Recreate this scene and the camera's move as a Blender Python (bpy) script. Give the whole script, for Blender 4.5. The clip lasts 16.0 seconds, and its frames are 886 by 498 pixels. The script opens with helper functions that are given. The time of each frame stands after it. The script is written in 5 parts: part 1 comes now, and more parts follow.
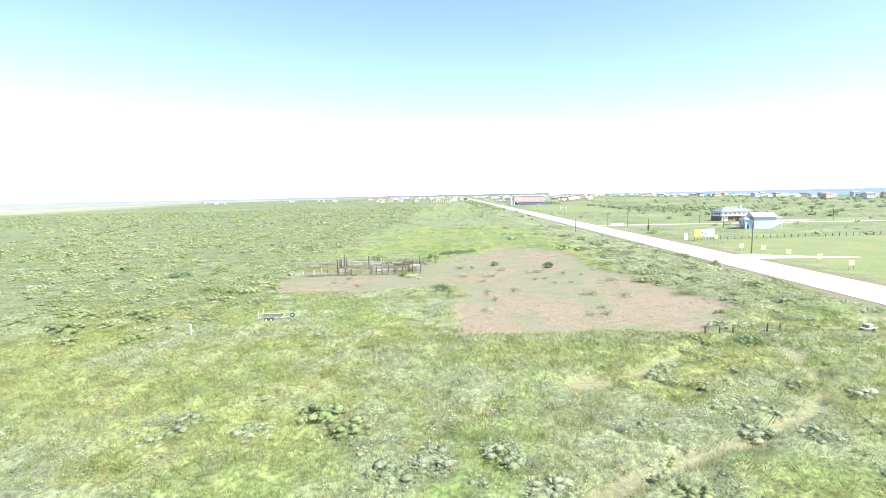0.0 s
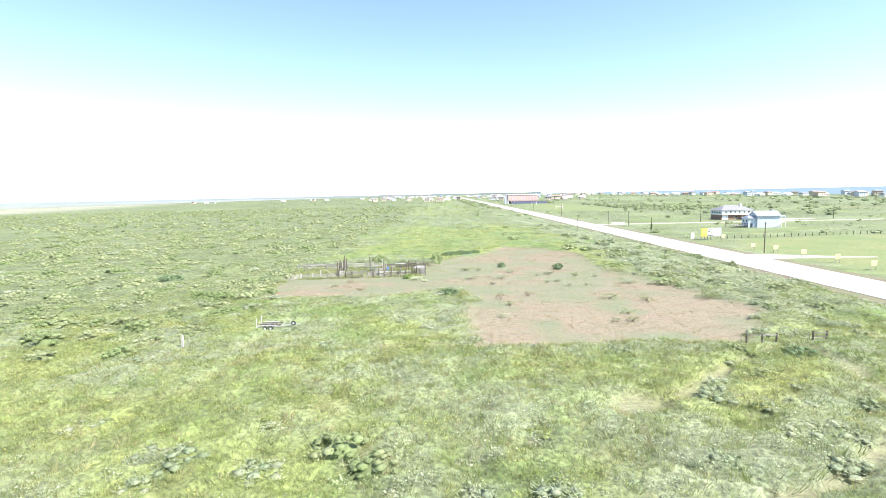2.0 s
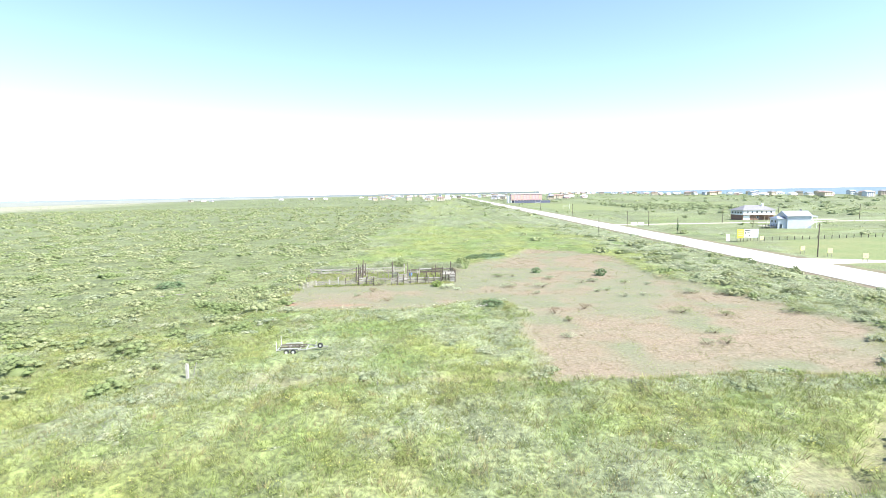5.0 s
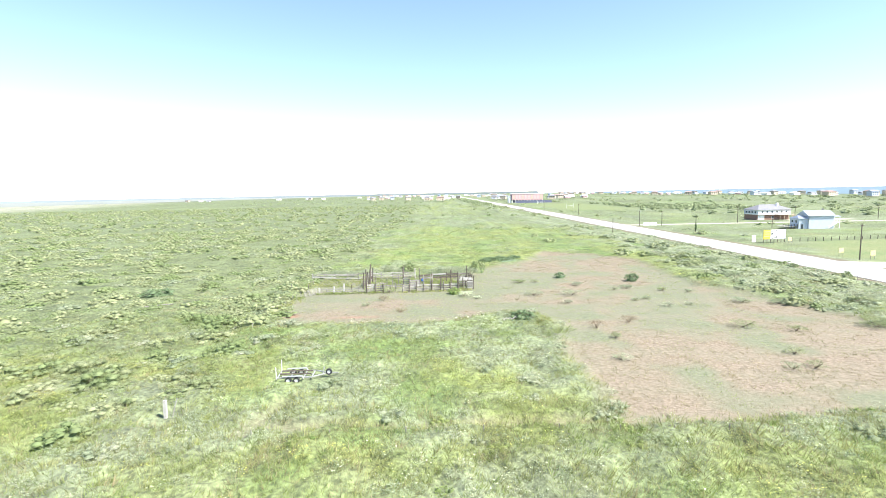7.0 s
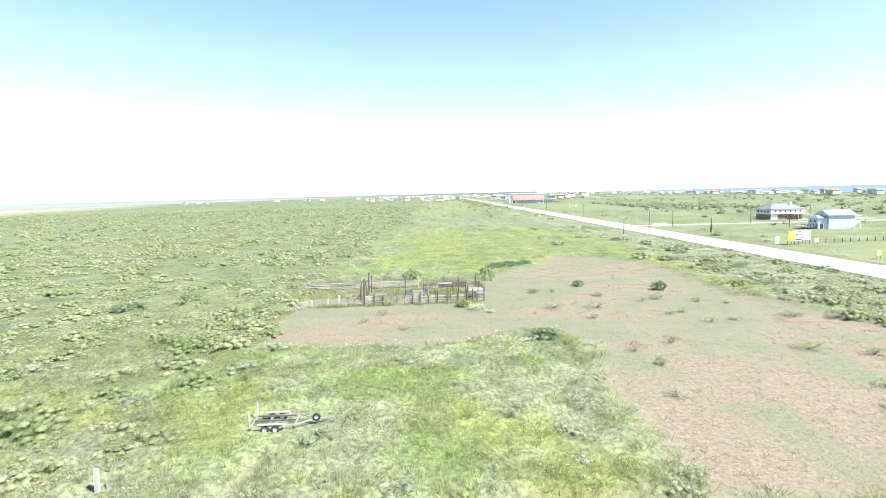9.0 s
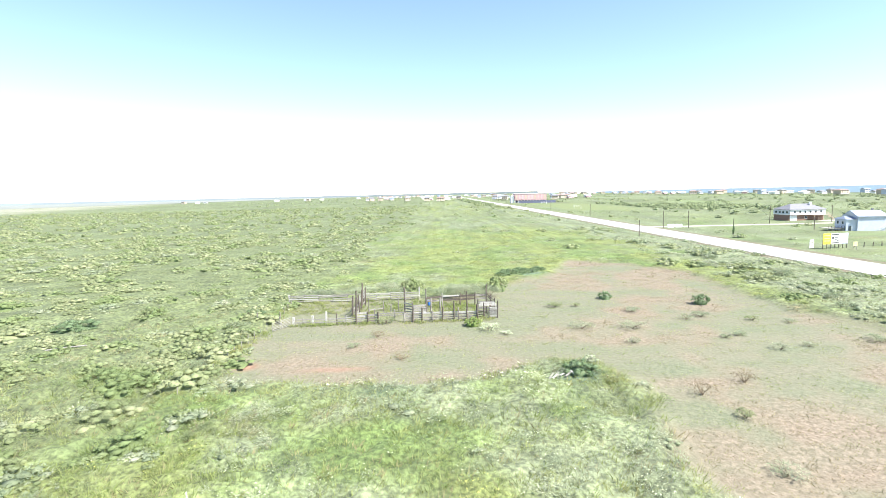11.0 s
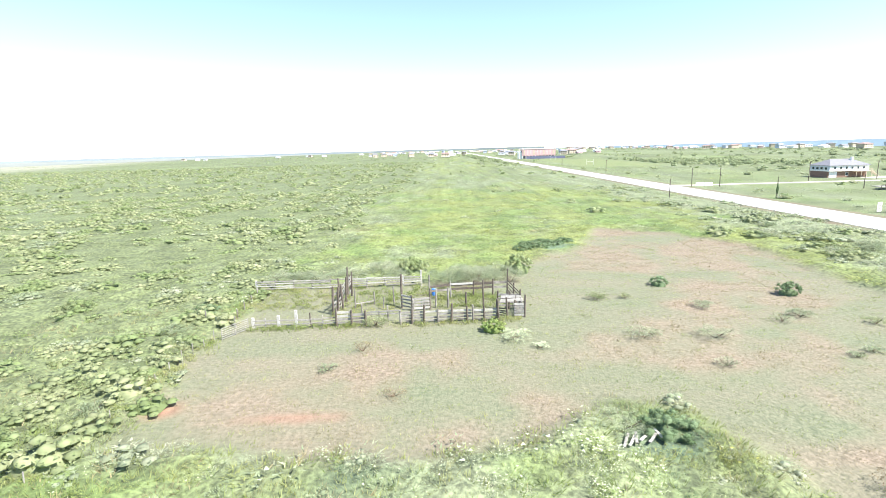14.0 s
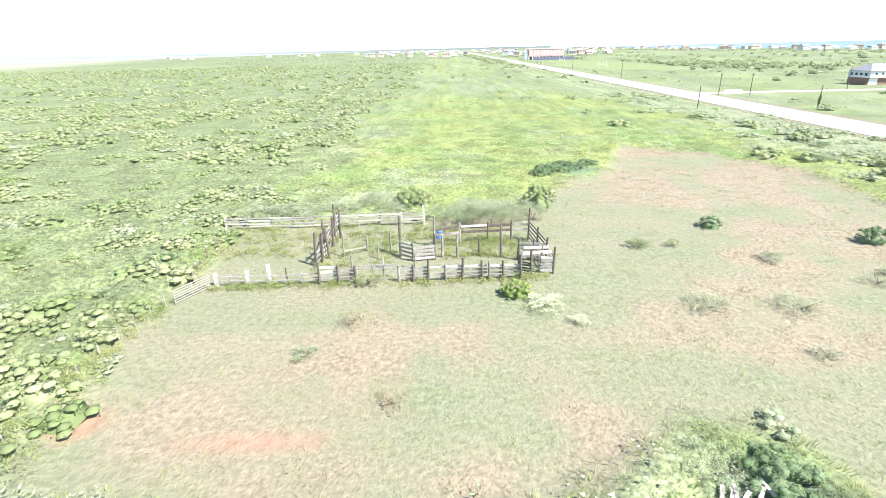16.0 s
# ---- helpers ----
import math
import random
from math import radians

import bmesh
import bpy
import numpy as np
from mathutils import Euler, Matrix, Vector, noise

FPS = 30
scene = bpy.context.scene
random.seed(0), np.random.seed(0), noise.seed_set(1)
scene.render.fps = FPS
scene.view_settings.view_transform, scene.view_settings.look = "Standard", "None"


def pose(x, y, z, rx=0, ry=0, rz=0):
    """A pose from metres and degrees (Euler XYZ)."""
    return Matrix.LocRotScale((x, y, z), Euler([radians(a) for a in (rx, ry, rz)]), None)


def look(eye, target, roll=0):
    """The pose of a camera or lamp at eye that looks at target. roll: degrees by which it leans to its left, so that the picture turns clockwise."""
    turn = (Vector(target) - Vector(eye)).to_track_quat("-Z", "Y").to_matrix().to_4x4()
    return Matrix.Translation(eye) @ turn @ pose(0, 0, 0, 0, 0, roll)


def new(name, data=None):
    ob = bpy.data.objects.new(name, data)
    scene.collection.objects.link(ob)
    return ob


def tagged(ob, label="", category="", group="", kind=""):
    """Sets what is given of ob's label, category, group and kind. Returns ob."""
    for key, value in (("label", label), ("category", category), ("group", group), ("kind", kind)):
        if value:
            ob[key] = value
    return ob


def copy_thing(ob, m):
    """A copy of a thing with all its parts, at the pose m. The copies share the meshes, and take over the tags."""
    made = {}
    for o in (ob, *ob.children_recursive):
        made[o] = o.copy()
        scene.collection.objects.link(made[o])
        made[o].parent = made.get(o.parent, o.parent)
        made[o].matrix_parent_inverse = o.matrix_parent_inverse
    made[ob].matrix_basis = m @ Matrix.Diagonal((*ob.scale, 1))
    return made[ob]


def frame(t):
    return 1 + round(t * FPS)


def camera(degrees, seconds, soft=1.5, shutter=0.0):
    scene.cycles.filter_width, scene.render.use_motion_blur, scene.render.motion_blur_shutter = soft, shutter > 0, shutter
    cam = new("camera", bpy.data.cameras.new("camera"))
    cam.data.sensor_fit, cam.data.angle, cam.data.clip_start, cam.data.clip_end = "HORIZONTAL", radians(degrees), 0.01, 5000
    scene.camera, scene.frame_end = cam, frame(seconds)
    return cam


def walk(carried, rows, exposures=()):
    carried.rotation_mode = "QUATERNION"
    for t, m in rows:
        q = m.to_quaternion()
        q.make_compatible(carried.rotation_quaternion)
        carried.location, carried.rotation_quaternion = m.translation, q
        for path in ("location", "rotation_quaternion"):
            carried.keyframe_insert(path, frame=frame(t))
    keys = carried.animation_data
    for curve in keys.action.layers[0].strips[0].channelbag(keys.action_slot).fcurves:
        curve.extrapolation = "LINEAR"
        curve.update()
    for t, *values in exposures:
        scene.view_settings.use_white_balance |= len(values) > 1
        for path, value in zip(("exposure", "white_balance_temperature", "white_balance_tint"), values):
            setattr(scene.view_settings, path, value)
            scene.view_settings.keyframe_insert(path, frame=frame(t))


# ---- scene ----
cam = camera(82.5, 16.0, 0.9)
# seconds, eye x, y, z, heading, pitch, roll
ROWS = [
    (0.0, 0.31, 1.54, 19.30, 0.92, -6.15, -1.15),
    (0.5, -0.45, 2.78, 19.26, 0.63, -6.20, -1.16),
    (1.0, -1.25, 4.20, 19.18, 0.31, -6.25, -1.18),
    (1.5, -2.12, 5.80, 19.14, 0.06, -6.27, -1.19),
    (2.0, -3.01, 7.58, 19.13, -0.01, -6.27, -1.20),
    (2.5, -3.90, 9.50, 19.14, -0.03, -6.30, -1.22),
    (3.0, -4.96, 11.48, 19.14, -0.04, -6.32, -1.22),
    (3.5, -6.17, 13.46, 19.11, -0.10, -6.36, -1.19),
    (4.0, -7.55, 15.43, 19.07, -0.17, -6.37, -1.16),
    (6.5, -13.29, 27.97, 18.56, -0.46, -6.36, -1.00),
    (7.0, -13.81, 30.46, 18.48, -0.54, -6.37, -1.09),
    (7.5, -14.24, 32.93, 18.45, -0.64, -6.41, -1.17),
    (8.0, -14.56, 35.40, 18.43, -0.69, -6.42, -1.25),
    (8.5, -14.78, 38.01, 18.43, -0.70, -6.35, -1.33),
    (9.0, -15.00, 40.78, 18.42, -0.64, -6.30, -1.40),
    (11.5, -15.66, 57.30, 18.10, -0.54, -6.32, -1.27),
    (12.0, -15.59, 60.42, 18.10, -0.40, -6.29, -1.32),
    (12.5, -15.59, 63.51, 18.15, -0.34, -6.33, -1.41),
    (13.0, -15.64, 66.60, 18.15, -0.24, -6.23, -1.49),
    (13.5, -15.69, 69.77, 18.14, -0.10, -6.93, -1.56),
    (14.0, -15.81, 73.03, 18.17, 0.09, -11.22, -1.59),
    (14.5, -16.02, 76.33, 18.24, 0.21, -15.94, -1.59),
    (15.0, -16.29, 79.62, 18.31, 0.27, -20.38, -1.54),
    (15.5, -16.44, 82.65, 18.42, 0.37, -21.47, -1.43),
    (16.0, -16.59, 84.99, 18.56, 0.30, -21.71, -1.32),
]
walk(cam, [(t, pose(x, y, z, 90 + pitch, 0, yaw) @ pose(0, 0, 0, 0, 0, roll)) for t, x, y, z, yaw, pitch, roll in ROWS],
     [(0.0, 1.46), (13.8, 1.44), (15.2, 1.64), (16.0, 1.66)])

# ---- world, sun ----
SUN_AZ, SUN_EL = 122.0, 52.0  # degrees clockwise from +y, and above the horizon
world = bpy.data.worlds.new("world")
scene.world = world
world.use_nodes = True
wt = world.node_tree
sky = wt.nodes.new("ShaderNodeTexSky")
sky.sky_type, sky.sun_disc = "NISHITA", False
sky.sun_elevation, sky.sun_rotation = radians(SUN_EL), radians(SUN_AZ)
sky.air_density, sky.dust_density, sky.ozone_density = 0.9, 0.1, 0.8
wt.links.new(sky.outputs[0], wt.nodes["Background"].inputs[0])
wt.nodes["Background"].inputs[1].default_value = 0.112
sun = new("sun", bpy.data.lights.new("sun", "SUN"))
sun.data.energy, sun.data.angle, sun.data.color = 5.0, radians(0.6), (1.0, 0.96, 0.9)
az, el = radians(SUN_AZ), radians(SUN_EL)
sun_dir = Vector((math.sin(az) * math.cos(el), math.cos(az) * math.cos(el), math.sin(el)))
sun.matrix_world = look(sun_dir * 100, (0, 0, 0))


# ---- materials ----
def mat(name, a, b, scale=2.0, rough=0.8, bump=0.0, fine=12.0, metal=0.0, island=0.0, leaf=0.0, big=None, c=None):
    """Two colours mixed by noise, a third (c) by broad noise of size big; island: random shift per piece; leaf: light let through."""
    m = bpy.data.materials.new(name)
    m.use_nodes = True
    nt = m.node_tree
    n, l = nt.nodes, nt.links
    bsdf = n["Principled BSDF"]
    bsdf.inputs["Roughness"].default_value = rough
    bsdf.inputs["Metallic"].default_value = metal
    if leaf:
        bsdf.inputs["Specular IOR Level"].default_value = 0.25
    geo = n.new("ShaderNodeNewGeometry")
    tex = n.new("ShaderNodeTexNoise")
    tex.inputs["Scale"].default_value, tex.inputs["Detail"].default_value = scale, 6
    l.new(geo.outputs["Position"], tex.inputs["Vector"])
    ramp = n.new("ShaderNodeValToRGB")
    ramp.color_ramp.elements[0].position, ramp.color_ramp.elements[1].position = 0.33, 0.67
    ramp.color_ramp.elements[0].color, ramp.color_ramp.elements[1].color = (*a, 1), (*b, 1)
    l.new(tex.outputs[0], ramp.inputs[0])
    col = ramp.outputs[0]
    if c:
        t2 = n.new("ShaderNodeTexNoise")
        t2.inputs["Scale"].default_value, t2.inputs["Detail"].default_value = 1 / big, 4
        l.new(geo.outputs["Position"], t2.inputs["Vector"])
        r2 = n.new("ShaderNodeValToRGB")
        r2.color_ramp.elements[0].position, r2.color_ramp.elements[1].position = 0.45, 0.62
        l.new(t2.outputs[0], r2.inputs[0])
        mx = n.new("ShaderNodeMixRGB")
        mx.inputs[2].default_value = (*c, 1)
        l.new(r2.outputs[0], mx.inputs[0])
        l.new(col, mx.inputs[1])
        col = mx.outputs[0]
    if island:
        mr = n.new("ShaderNodeMapRange")
        mr.inputs["To Min"].default_value, mr.inputs["To Max"].default_value = 1 - island, 1 + island
        l.new(geo.outputs["Random Per Island"], mr.inputs[0])
        hs = n.new("ShaderNodeHueSaturation")
        l.new(mr.outputs[0], hs.inputs["Value"])
        l.new(col, hs.inputs["Color"])
        col = hs.outputs[0]
    l.new(col, bsdf.inputs["Base Color"])
    if bump:
        t3 = n.new("ShaderNodeTexNoise")
        t3.inputs["Scale"].default_value, t3.inputs["Detail"].default_value = fine, 5
        l.new(geo.outputs["Position"], t3.inputs["Vector"])
        bp = n.new("ShaderNodeBump")
        bp.inputs["Strength"].default_value, bp.inputs["Distance"].default_value = bump, 1.5 / fine
        l.new(t3.outputs[0], bp.inputs["Height"])
        l.new(bp.outputs[0], bsdf.inputs["Normal"])
    if leaf:
        tr = n.new("ShaderNodeBsdfTranslucent")
        l.new(col, tr.inputs[0])
        ms = n.new("ShaderNodeMixShader")
        ms.inputs[0].default_value = leaf
        l.new(bsdf.outputs[0], ms.inputs[1])
        l.new(tr.outputs[0], ms.inputs[2])
        l.new(ms.outputs[0], n["Material Output"].inputs[0])
    return m


M = {
    "road": mat("road_concrete", (0.42, 0.41, 0.39), (0.5, 0.49, 0.46), 0.6, 0.85, 0.1, 30, c=(0.38, 0.37, 0.35), big=9),
    "shoulder": mat("sandy_verge", (0.17, 0.14, 0.09), (0.11, 0.13, 0.06), 0.45, 0.95, 0.3, 6, c=(0.13, 0.105, 0.07), big=5),
    "gravel": mat("gravel", (0.44, 0.41, 0.34), (0.34, 0.31, 0.25), 1.2, 0.95, 0.3, 10),
    "line": mat("road_paint", (0.7, 0.68, 0.6), (0.6, 0.58, 0.5), 2, 0.8),
    "shrub": mat("grey_green_leaves", (0.185, 0.225, 0.105), (0.43, 0.45, 0.26), 0.6, 0.7, island=0.18, leaf=0.4, c=(0.22, 0.28, 0.12), big=7),
    "pale": mat("silvery_leaves", (0.25, 0.3, 0.185), (0.48, 0.49, 0.35), 0.6, 0.7, island=0.18, leaf=0.4, c=(0.27, 0.32, 0.19), big=5),
    "weed": mat("fresh_green_leaves", (0.145, 0.225, 0.06), (0.32, 0.38, 0.14), 0.6, 0.65, island=0.18, leaf=0.45, c=(0.29, 0.33, 0.12), big=8),
    "lime": mat("yellow_green_grass", (0.23, 0.275, 0.09), (0.4, 0.4, 0.17), 0.5, 0.7, island=0.16, leaf=0.45, c=(0.245, 0.3, 0.1), big=14),
    "gold": mat("goldenrod", (0.52, 0.52, 0.13), (0.44, 0.46, 0.15), 1.5, 0.7, island=0.2, leaf=0.35),
    "teal": mat("blue_green_leaves", (0.1, 0.16, 0.07), (0.22, 0.29, 0.16), 0.8, 0.7, island=0.2, leaf=0.35),
    "dry": mat("dry_grass", (0.36, 0.31, 0.18), (0.27, 0.24, 0.13), 1.0, 0.9, island=0.2, leaf=0.3, c=(0.27, 0.28, 0.13), big=6),
    "brown": mat("dry_twigs", (0.17, 0.13, 0.075), (0.24, 0.19, 0.11), 1.0, 0.9, island=0.3),
    "bloom": mat("white_bloom", (0.56, 0.6, 0.42), (0.44, 0.5, 0.3), 2.0, 0.8, island=0.25, leaf=0.3),
    "woods": mat("dark_tree_leaves", (0.19, 0.24, 0.12), (0.33, 0.37, 0.21), 0.2, 0.7, island=0.25, leaf=0.35),
    "bark": mat("bark", (0.16, 0.12, 0.08), (0.24, 0.19, 0.14), 6, 0.95, 0.4, 30),
    "wood": mat("weathered_wood", (0.13, 0.115, 0.1), (0.25, 0.23, 0.2), 5, 0.9, 0.3, 40, c=(0.34, 0.32, 0.28), big=1.6),
    "darkwood": mat("creosoted_wood", (0.075, 0.06, 0.05), (0.15, 0.125, 0.1), 5, 0.9, 0.3, 40),
    "whitewood": mat("whitewashed_wood", (0.52, 0.5, 0.46), (0.36, 0.34, 0.31), 4, 0.85, 0.2, 40),
    "greywood": mat("silver_grey_wood", (0.22, 0.205, 0.185), (0.36, 0.34, 0.31), 5, 0.9, 0.2, 40),
    "steel": mat("galvanised_steel", (0.42, 0.42, 0.41), (0.34, 0.34, 0.33), 6, 0.5, 0.1, 30, metal=0.25),
    "tyre": mat("tyre_rubber", (0.025, 0.025, 0.027), (0.045, 0.045, 0.045), 8, 0.85, 0.2, 30),
    "blue": mat("blue_plastic", (0.03, 0.16, 0.6), (0.05, 0.22, 0.66), 4, 0.45),
    "yellow": mat("yellow_board", (0.78, 0.62, 0.06), (0.72, 0.56, 0.06), 1.5, 0.6),
    "cream": mat("pale_yellow_board", (0.74, 0.68, 0.3), (0.68, 0.62, 0.28), 2, 0.6),
    "white": mat("white_paint", (0.78, 0.78, 0.77), (0.7, 0.7, 0.69), 1.5, 0.6, 0.05, 8),
    "bluewhite": mat("pale_blue_siding", (0.5, 0.54, 0.62), (0.44, 0.48, 0.57), 1.2, 0.6),
    "black": mat("black_print", (0.03, 0.03, 0.035), (0.05, 0.05, 0.05), 3, 0.6),
    "roofgrey": mat("grey_shingles", (0.16, 0.16, 0.18), (0.23, 0.23, 0.25), 1.5, 0.85, 0.3, 8),
    "roofmetal": mat("blue_grey_metal_roof", (0.3, 0.33, 0.4), (0.36, 0.39, 0.46), 0.8, 0.45, metal=0.3),
    "brick": mat("brown_brick", (0.2, 0.12, 0.09), (0.27, 0.17, 0.125), 3, 0.85, 0.2, 12),
    "rose": mat("faded_rose_wall", (0.56, 0.36, 0.37), (0.5, 0.32, 0.33), 0.5, 0.75),
    "rosepanel": mat("pale_pink_panel", (0.6, 0.43, 0.42), (0.54, 0.38, 0.38), 0.5, 0.75),
    "navy": mat("dark_navy_wall", (0.1, 0.11, 0.18), (0.13, 0.14, 0.21), 0.5, 0.7),
    "glass": mat("dark_window_glass", (0.03, 0.045, 0.06), (0.05, 0.065, 0.08), 0.5, 0.08),
    "tan": mat("tan_wall", (0.5, 0.42, 0.32), (0.45, 0.38, 0.29), 1, 0.75),
    "coral": mat("terracotta_roof", (0.3, 0.2, 0.18), (0.26, 0.18, 0.16), 1, 0.8),
    "sea": mat("sea_water", (0.13, 0.185, 0.22), (0.15, 0.205, 0.24), 0.01, 0.7, 0.05, 0.15),
    "bay": mat("shallow_bay_water", (0.2, 0.22, 0.2), (0.25, 0.26, 0.24), 0.004, 1.0),
    # haze of the distance is mixed into this base colour
    "haze": mat("hazed_far_shore", (0.2, 0.24, 0.26), (0.26, 0.3, 0.31), 0.003, 1.0),
}

for key in ("bay", "haze", "sea"):
    M[key].node_tree.nodes["Principled BSDF"].inputs["Specular IOR Level"].default_value = 0.05


# ---- mesh helpers ----
def part(name, bm, material, parent, label="", smooth=False):
    me = bpy.data.meshes.new(name)
    bmesh.ops.recalc_face_normals(bm, faces=bm.faces[:])
    bm.to_mesh(me)
    bm.free()
    me.materials.append(material)
    if smooth:
        for p in me.polygons:
            p.use_smooth = True
    ob = new(name, me)
    ob.parent = parent
    if label:
        tagged(ob, label)
    return ob


def share(name, src, m, parent):
    """A further piece on the mesh of an earlier one, at its own pose."""
    ob = new(name, src.data)
    ob.parent = parent
    ob.matrix_basis = m
    return ob


def thing(name, label, category, at=(0, 0, 0), rz=0, group="", kind=""):
    ob = new(name)
    ob.empty_display_size = 0.3
    ob.matrix_basis = pose(*at, 0, 0, rz)
    return tagged(ob, label, category, group, kind)


def box(bm, x0, y0, z0, x1, y1, z1, bevel=0.0):
    r = bmesh.ops.create_cube(bm, size=1, matrix=Matrix.Translation(((x0 + x1) / 2, (y0 + y1) / 2, (z0 + z1) / 2)) @ Matrix.Diagonal((abs(x1 - x0), abs(y1 - y0), abs(z1 - z0), 1)))
    if bevel:
        bmesh.ops.bevel(bm, geom=list({e for v in r["verts"] for e in v.link_edges}), offset=bevel, segments=1, affect="EDGES")
    return bm


def beam(bm, p, q, w, h, worn=0.0, rnd=random):
    """A board or bar from p to q, w wide (level), h high, with a worn, slightly bowed outline."""
    p, q = Vector(p), Vector(q)
    d = (q - p).normalized()
    up = Vector((0, 0, 1)) if abs(d.z) < 0.9 else Vector((0, 1, 0))
    side = d.cross(up).normalized()
    up = side.cross(d).normalized()
    rows = []
    steps = 3
    for i in range(steps + 1):
        c = p.lerp(q, i / steps) + up * rnd.uniform(-worn, worn) * 0.5 + side * rnd.uniform(-worn, worn) * 0.5
        k = 1 - rnd.uniform(0, worn * 2)
        rows.append([bm.verts.new(c + side * (sx * w / 2 * k) + up * (sz * h / 2 * k)) for sx, sz in ((-1, -1), (1, -1), (1, 1), (-1, 1))])
    for a, b in zip(rows, rows[1:]):
        for j in range(4):
            bm.faces.new((a[j], a[(j + 1) % 4], b[(j + 1) % 4], b[j]))
    bm.faces.new(rows[0][::-1])
    bm.faces.new(rows[-1])
    return bm


def rod(bm, p, q, r0, r1=None, sides=7, lean=0.0, rnd=random):
    """A round post, pipe or limb from p to q, tapering."""
    p, q = Vector(p), Vector(q)
    r1 = r0 if r1 is None else r1
    d = (q - p).normalized()
    side = d.cross(Vector((0, 0, 1)) if abs(d.z) < 0.9 else Vector((0, 1, 0))).normalized()
    up = side.cross(d).normalized()
    rows = []
    for i in range(4):
        f = i / 3
        c = p.lerp(q, f) + side * rnd.uniform(-lean, lean) + up * rnd.uniform(-lean, lean)
        r = r0 + (r1 - r0) * f
        rows.append([bm.verts.new(c + side * math.cos(a) * r + up * math.sin(a) * r) for a in [2 * math.pi * k / sides for k in range(sides)]])
    for a, b in zip(rows, rows[1:]):
        for j in range(sides):
            bm.faces.new((a[j], a[(j + 1) % sides], b[(j + 1) % sides], b[j]))
    bm.faces.new(rows[0][::-1])
    bm.faces.new(rows[-1])
    return bm


def wheel(bm, c, axis_y, r, w, hole):
    """A tyre: a ring with a rounded tread, its axle along y or x."""
    n, prof = 18, [(hole, -w / 2), (r * 0.92, -w / 2), (r, -w * 0.3), (r, w * 0.3), (r * 0.92, w / 2), (hole, w / 2)]
    rows = []
    for k in range(n):
        a = 2 * math.pi * k / n
        row = []
        for rr, o in prof:
            u, v = rr * math.cos(a), rr * math.sin(a)
            row.append(bm.verts.new(Vector(c) + (Vector((u, o, v)) if axis_y else Vector((o, u, v)))))
        rows.append(row)
    for k in range(n):
        a, b = rows[k], rows[(k + 1) % n]
        for j in range(len(prof)):
            jj = (j + 1) % len(prof)
            bm.faces.new((a[j], a[jj], b[jj], b[j]))
    return bm


# ---- plan of the land ----
PASTURE = [(-38.5, 105.5), (-36.8, 101.6), (-24, 100.8), (-12, 101.2), (-8, 103.6), (-4.5, 106), (0, 104.5), (4, 99), (2, 91.5), (-0.5, 84.5), (0.8, 75.4), (1.5, 69), (11, 68.2), (21, 68.4), (33, 69.5), (41, 76), (46, 83),
           (44, 100), (40, 115), (36, 125), (36, 146), (38, 160), (30, 174), (18, 182), (8, 160), (-2, 152), (-6, 148), (-8, 140), (-19, 139.5), (-40, 138.5), (-39, 128)]


def edge_in(poly, X, Y):
    """Distance to the outline of a polygon, positive inside."""
    X, Y = np.asarray(X, float), np.asarray(Y, float)
    inside, best = np.zeros(X.shape, bool), np.full(X.shape, 1e9)
    for (ax, ay), (bx, by) in zip(poly, poly[1:] + poly[:1]):
        cross = ((ay > Y) != (by > Y)) & (X < (bx - ax) * (Y - ay) / (by - ay + 1e-9) + ax)
        inside ^= cross
        t = np.clip(((X - ax) * (bx - ax) + (Y - ay) * (by - ay)) / ((bx - ax) ** 2 + (by - ay) ** 2), 0, 1)
        best = np.minimum(best, np.hypot(X - ax - t * (bx - ax), Y - ay - t * (by - ay)))
    return np.where(inside, best, -best)


def line_dist(pts, X, Y):
    best = np.full(np.shape(X), 1e9)
    for (ax, ay), (bx, by) in zip(pts, pts[1:]):
        t = np.clip(((X - ax) * (bx - ax) + (Y - ay) * (by - ay)) / ((bx - ax) ** 2 + (by - ay) ** 2), 0, 1)
        best = np.minimum(best, np.hypot(X - ax - t * (bx - ax), Y - ay - t * (by - ay)))
    return best


GRID = np.random.RandomState(5).rand(64, 64)


def soft(X, Y, size, seed=0):
    """Smooth value noise, 0 to 1."""
    u, v = np.asarray(X, float) / size + seed * 7.3, np.asarray(Y, float) / size + seed * 3.7
    i, j = np.floor(u).astype(int), np.floor(v).astype(int)
    a, b = u - i, v - j
    a, b = a * a * (3 - 2 * a), b * b * (3 - 2 * b)
    g = lambda p, q: GRID[p % 64, q % 64]
    return g(i, j) * (1 - a) * (1 - b) + g(i + 1, j) * a * (1 - b) + g(i, j + 1) * (1 - a) * b + g(i + 1, j + 1) * a * b


def turb(X, Y, size, seed=0):
    return (soft(X, Y, size, seed) + 0.5 * soft(X, Y, size / 2.1, seed + 1) + 0.25 * soft(X, Y, size / 4.3, seed + 2)) / 1.75


def road_x(y):
    """West edge of the road."""
    return 70.5 + 0.0 * np.asarray(y, float)


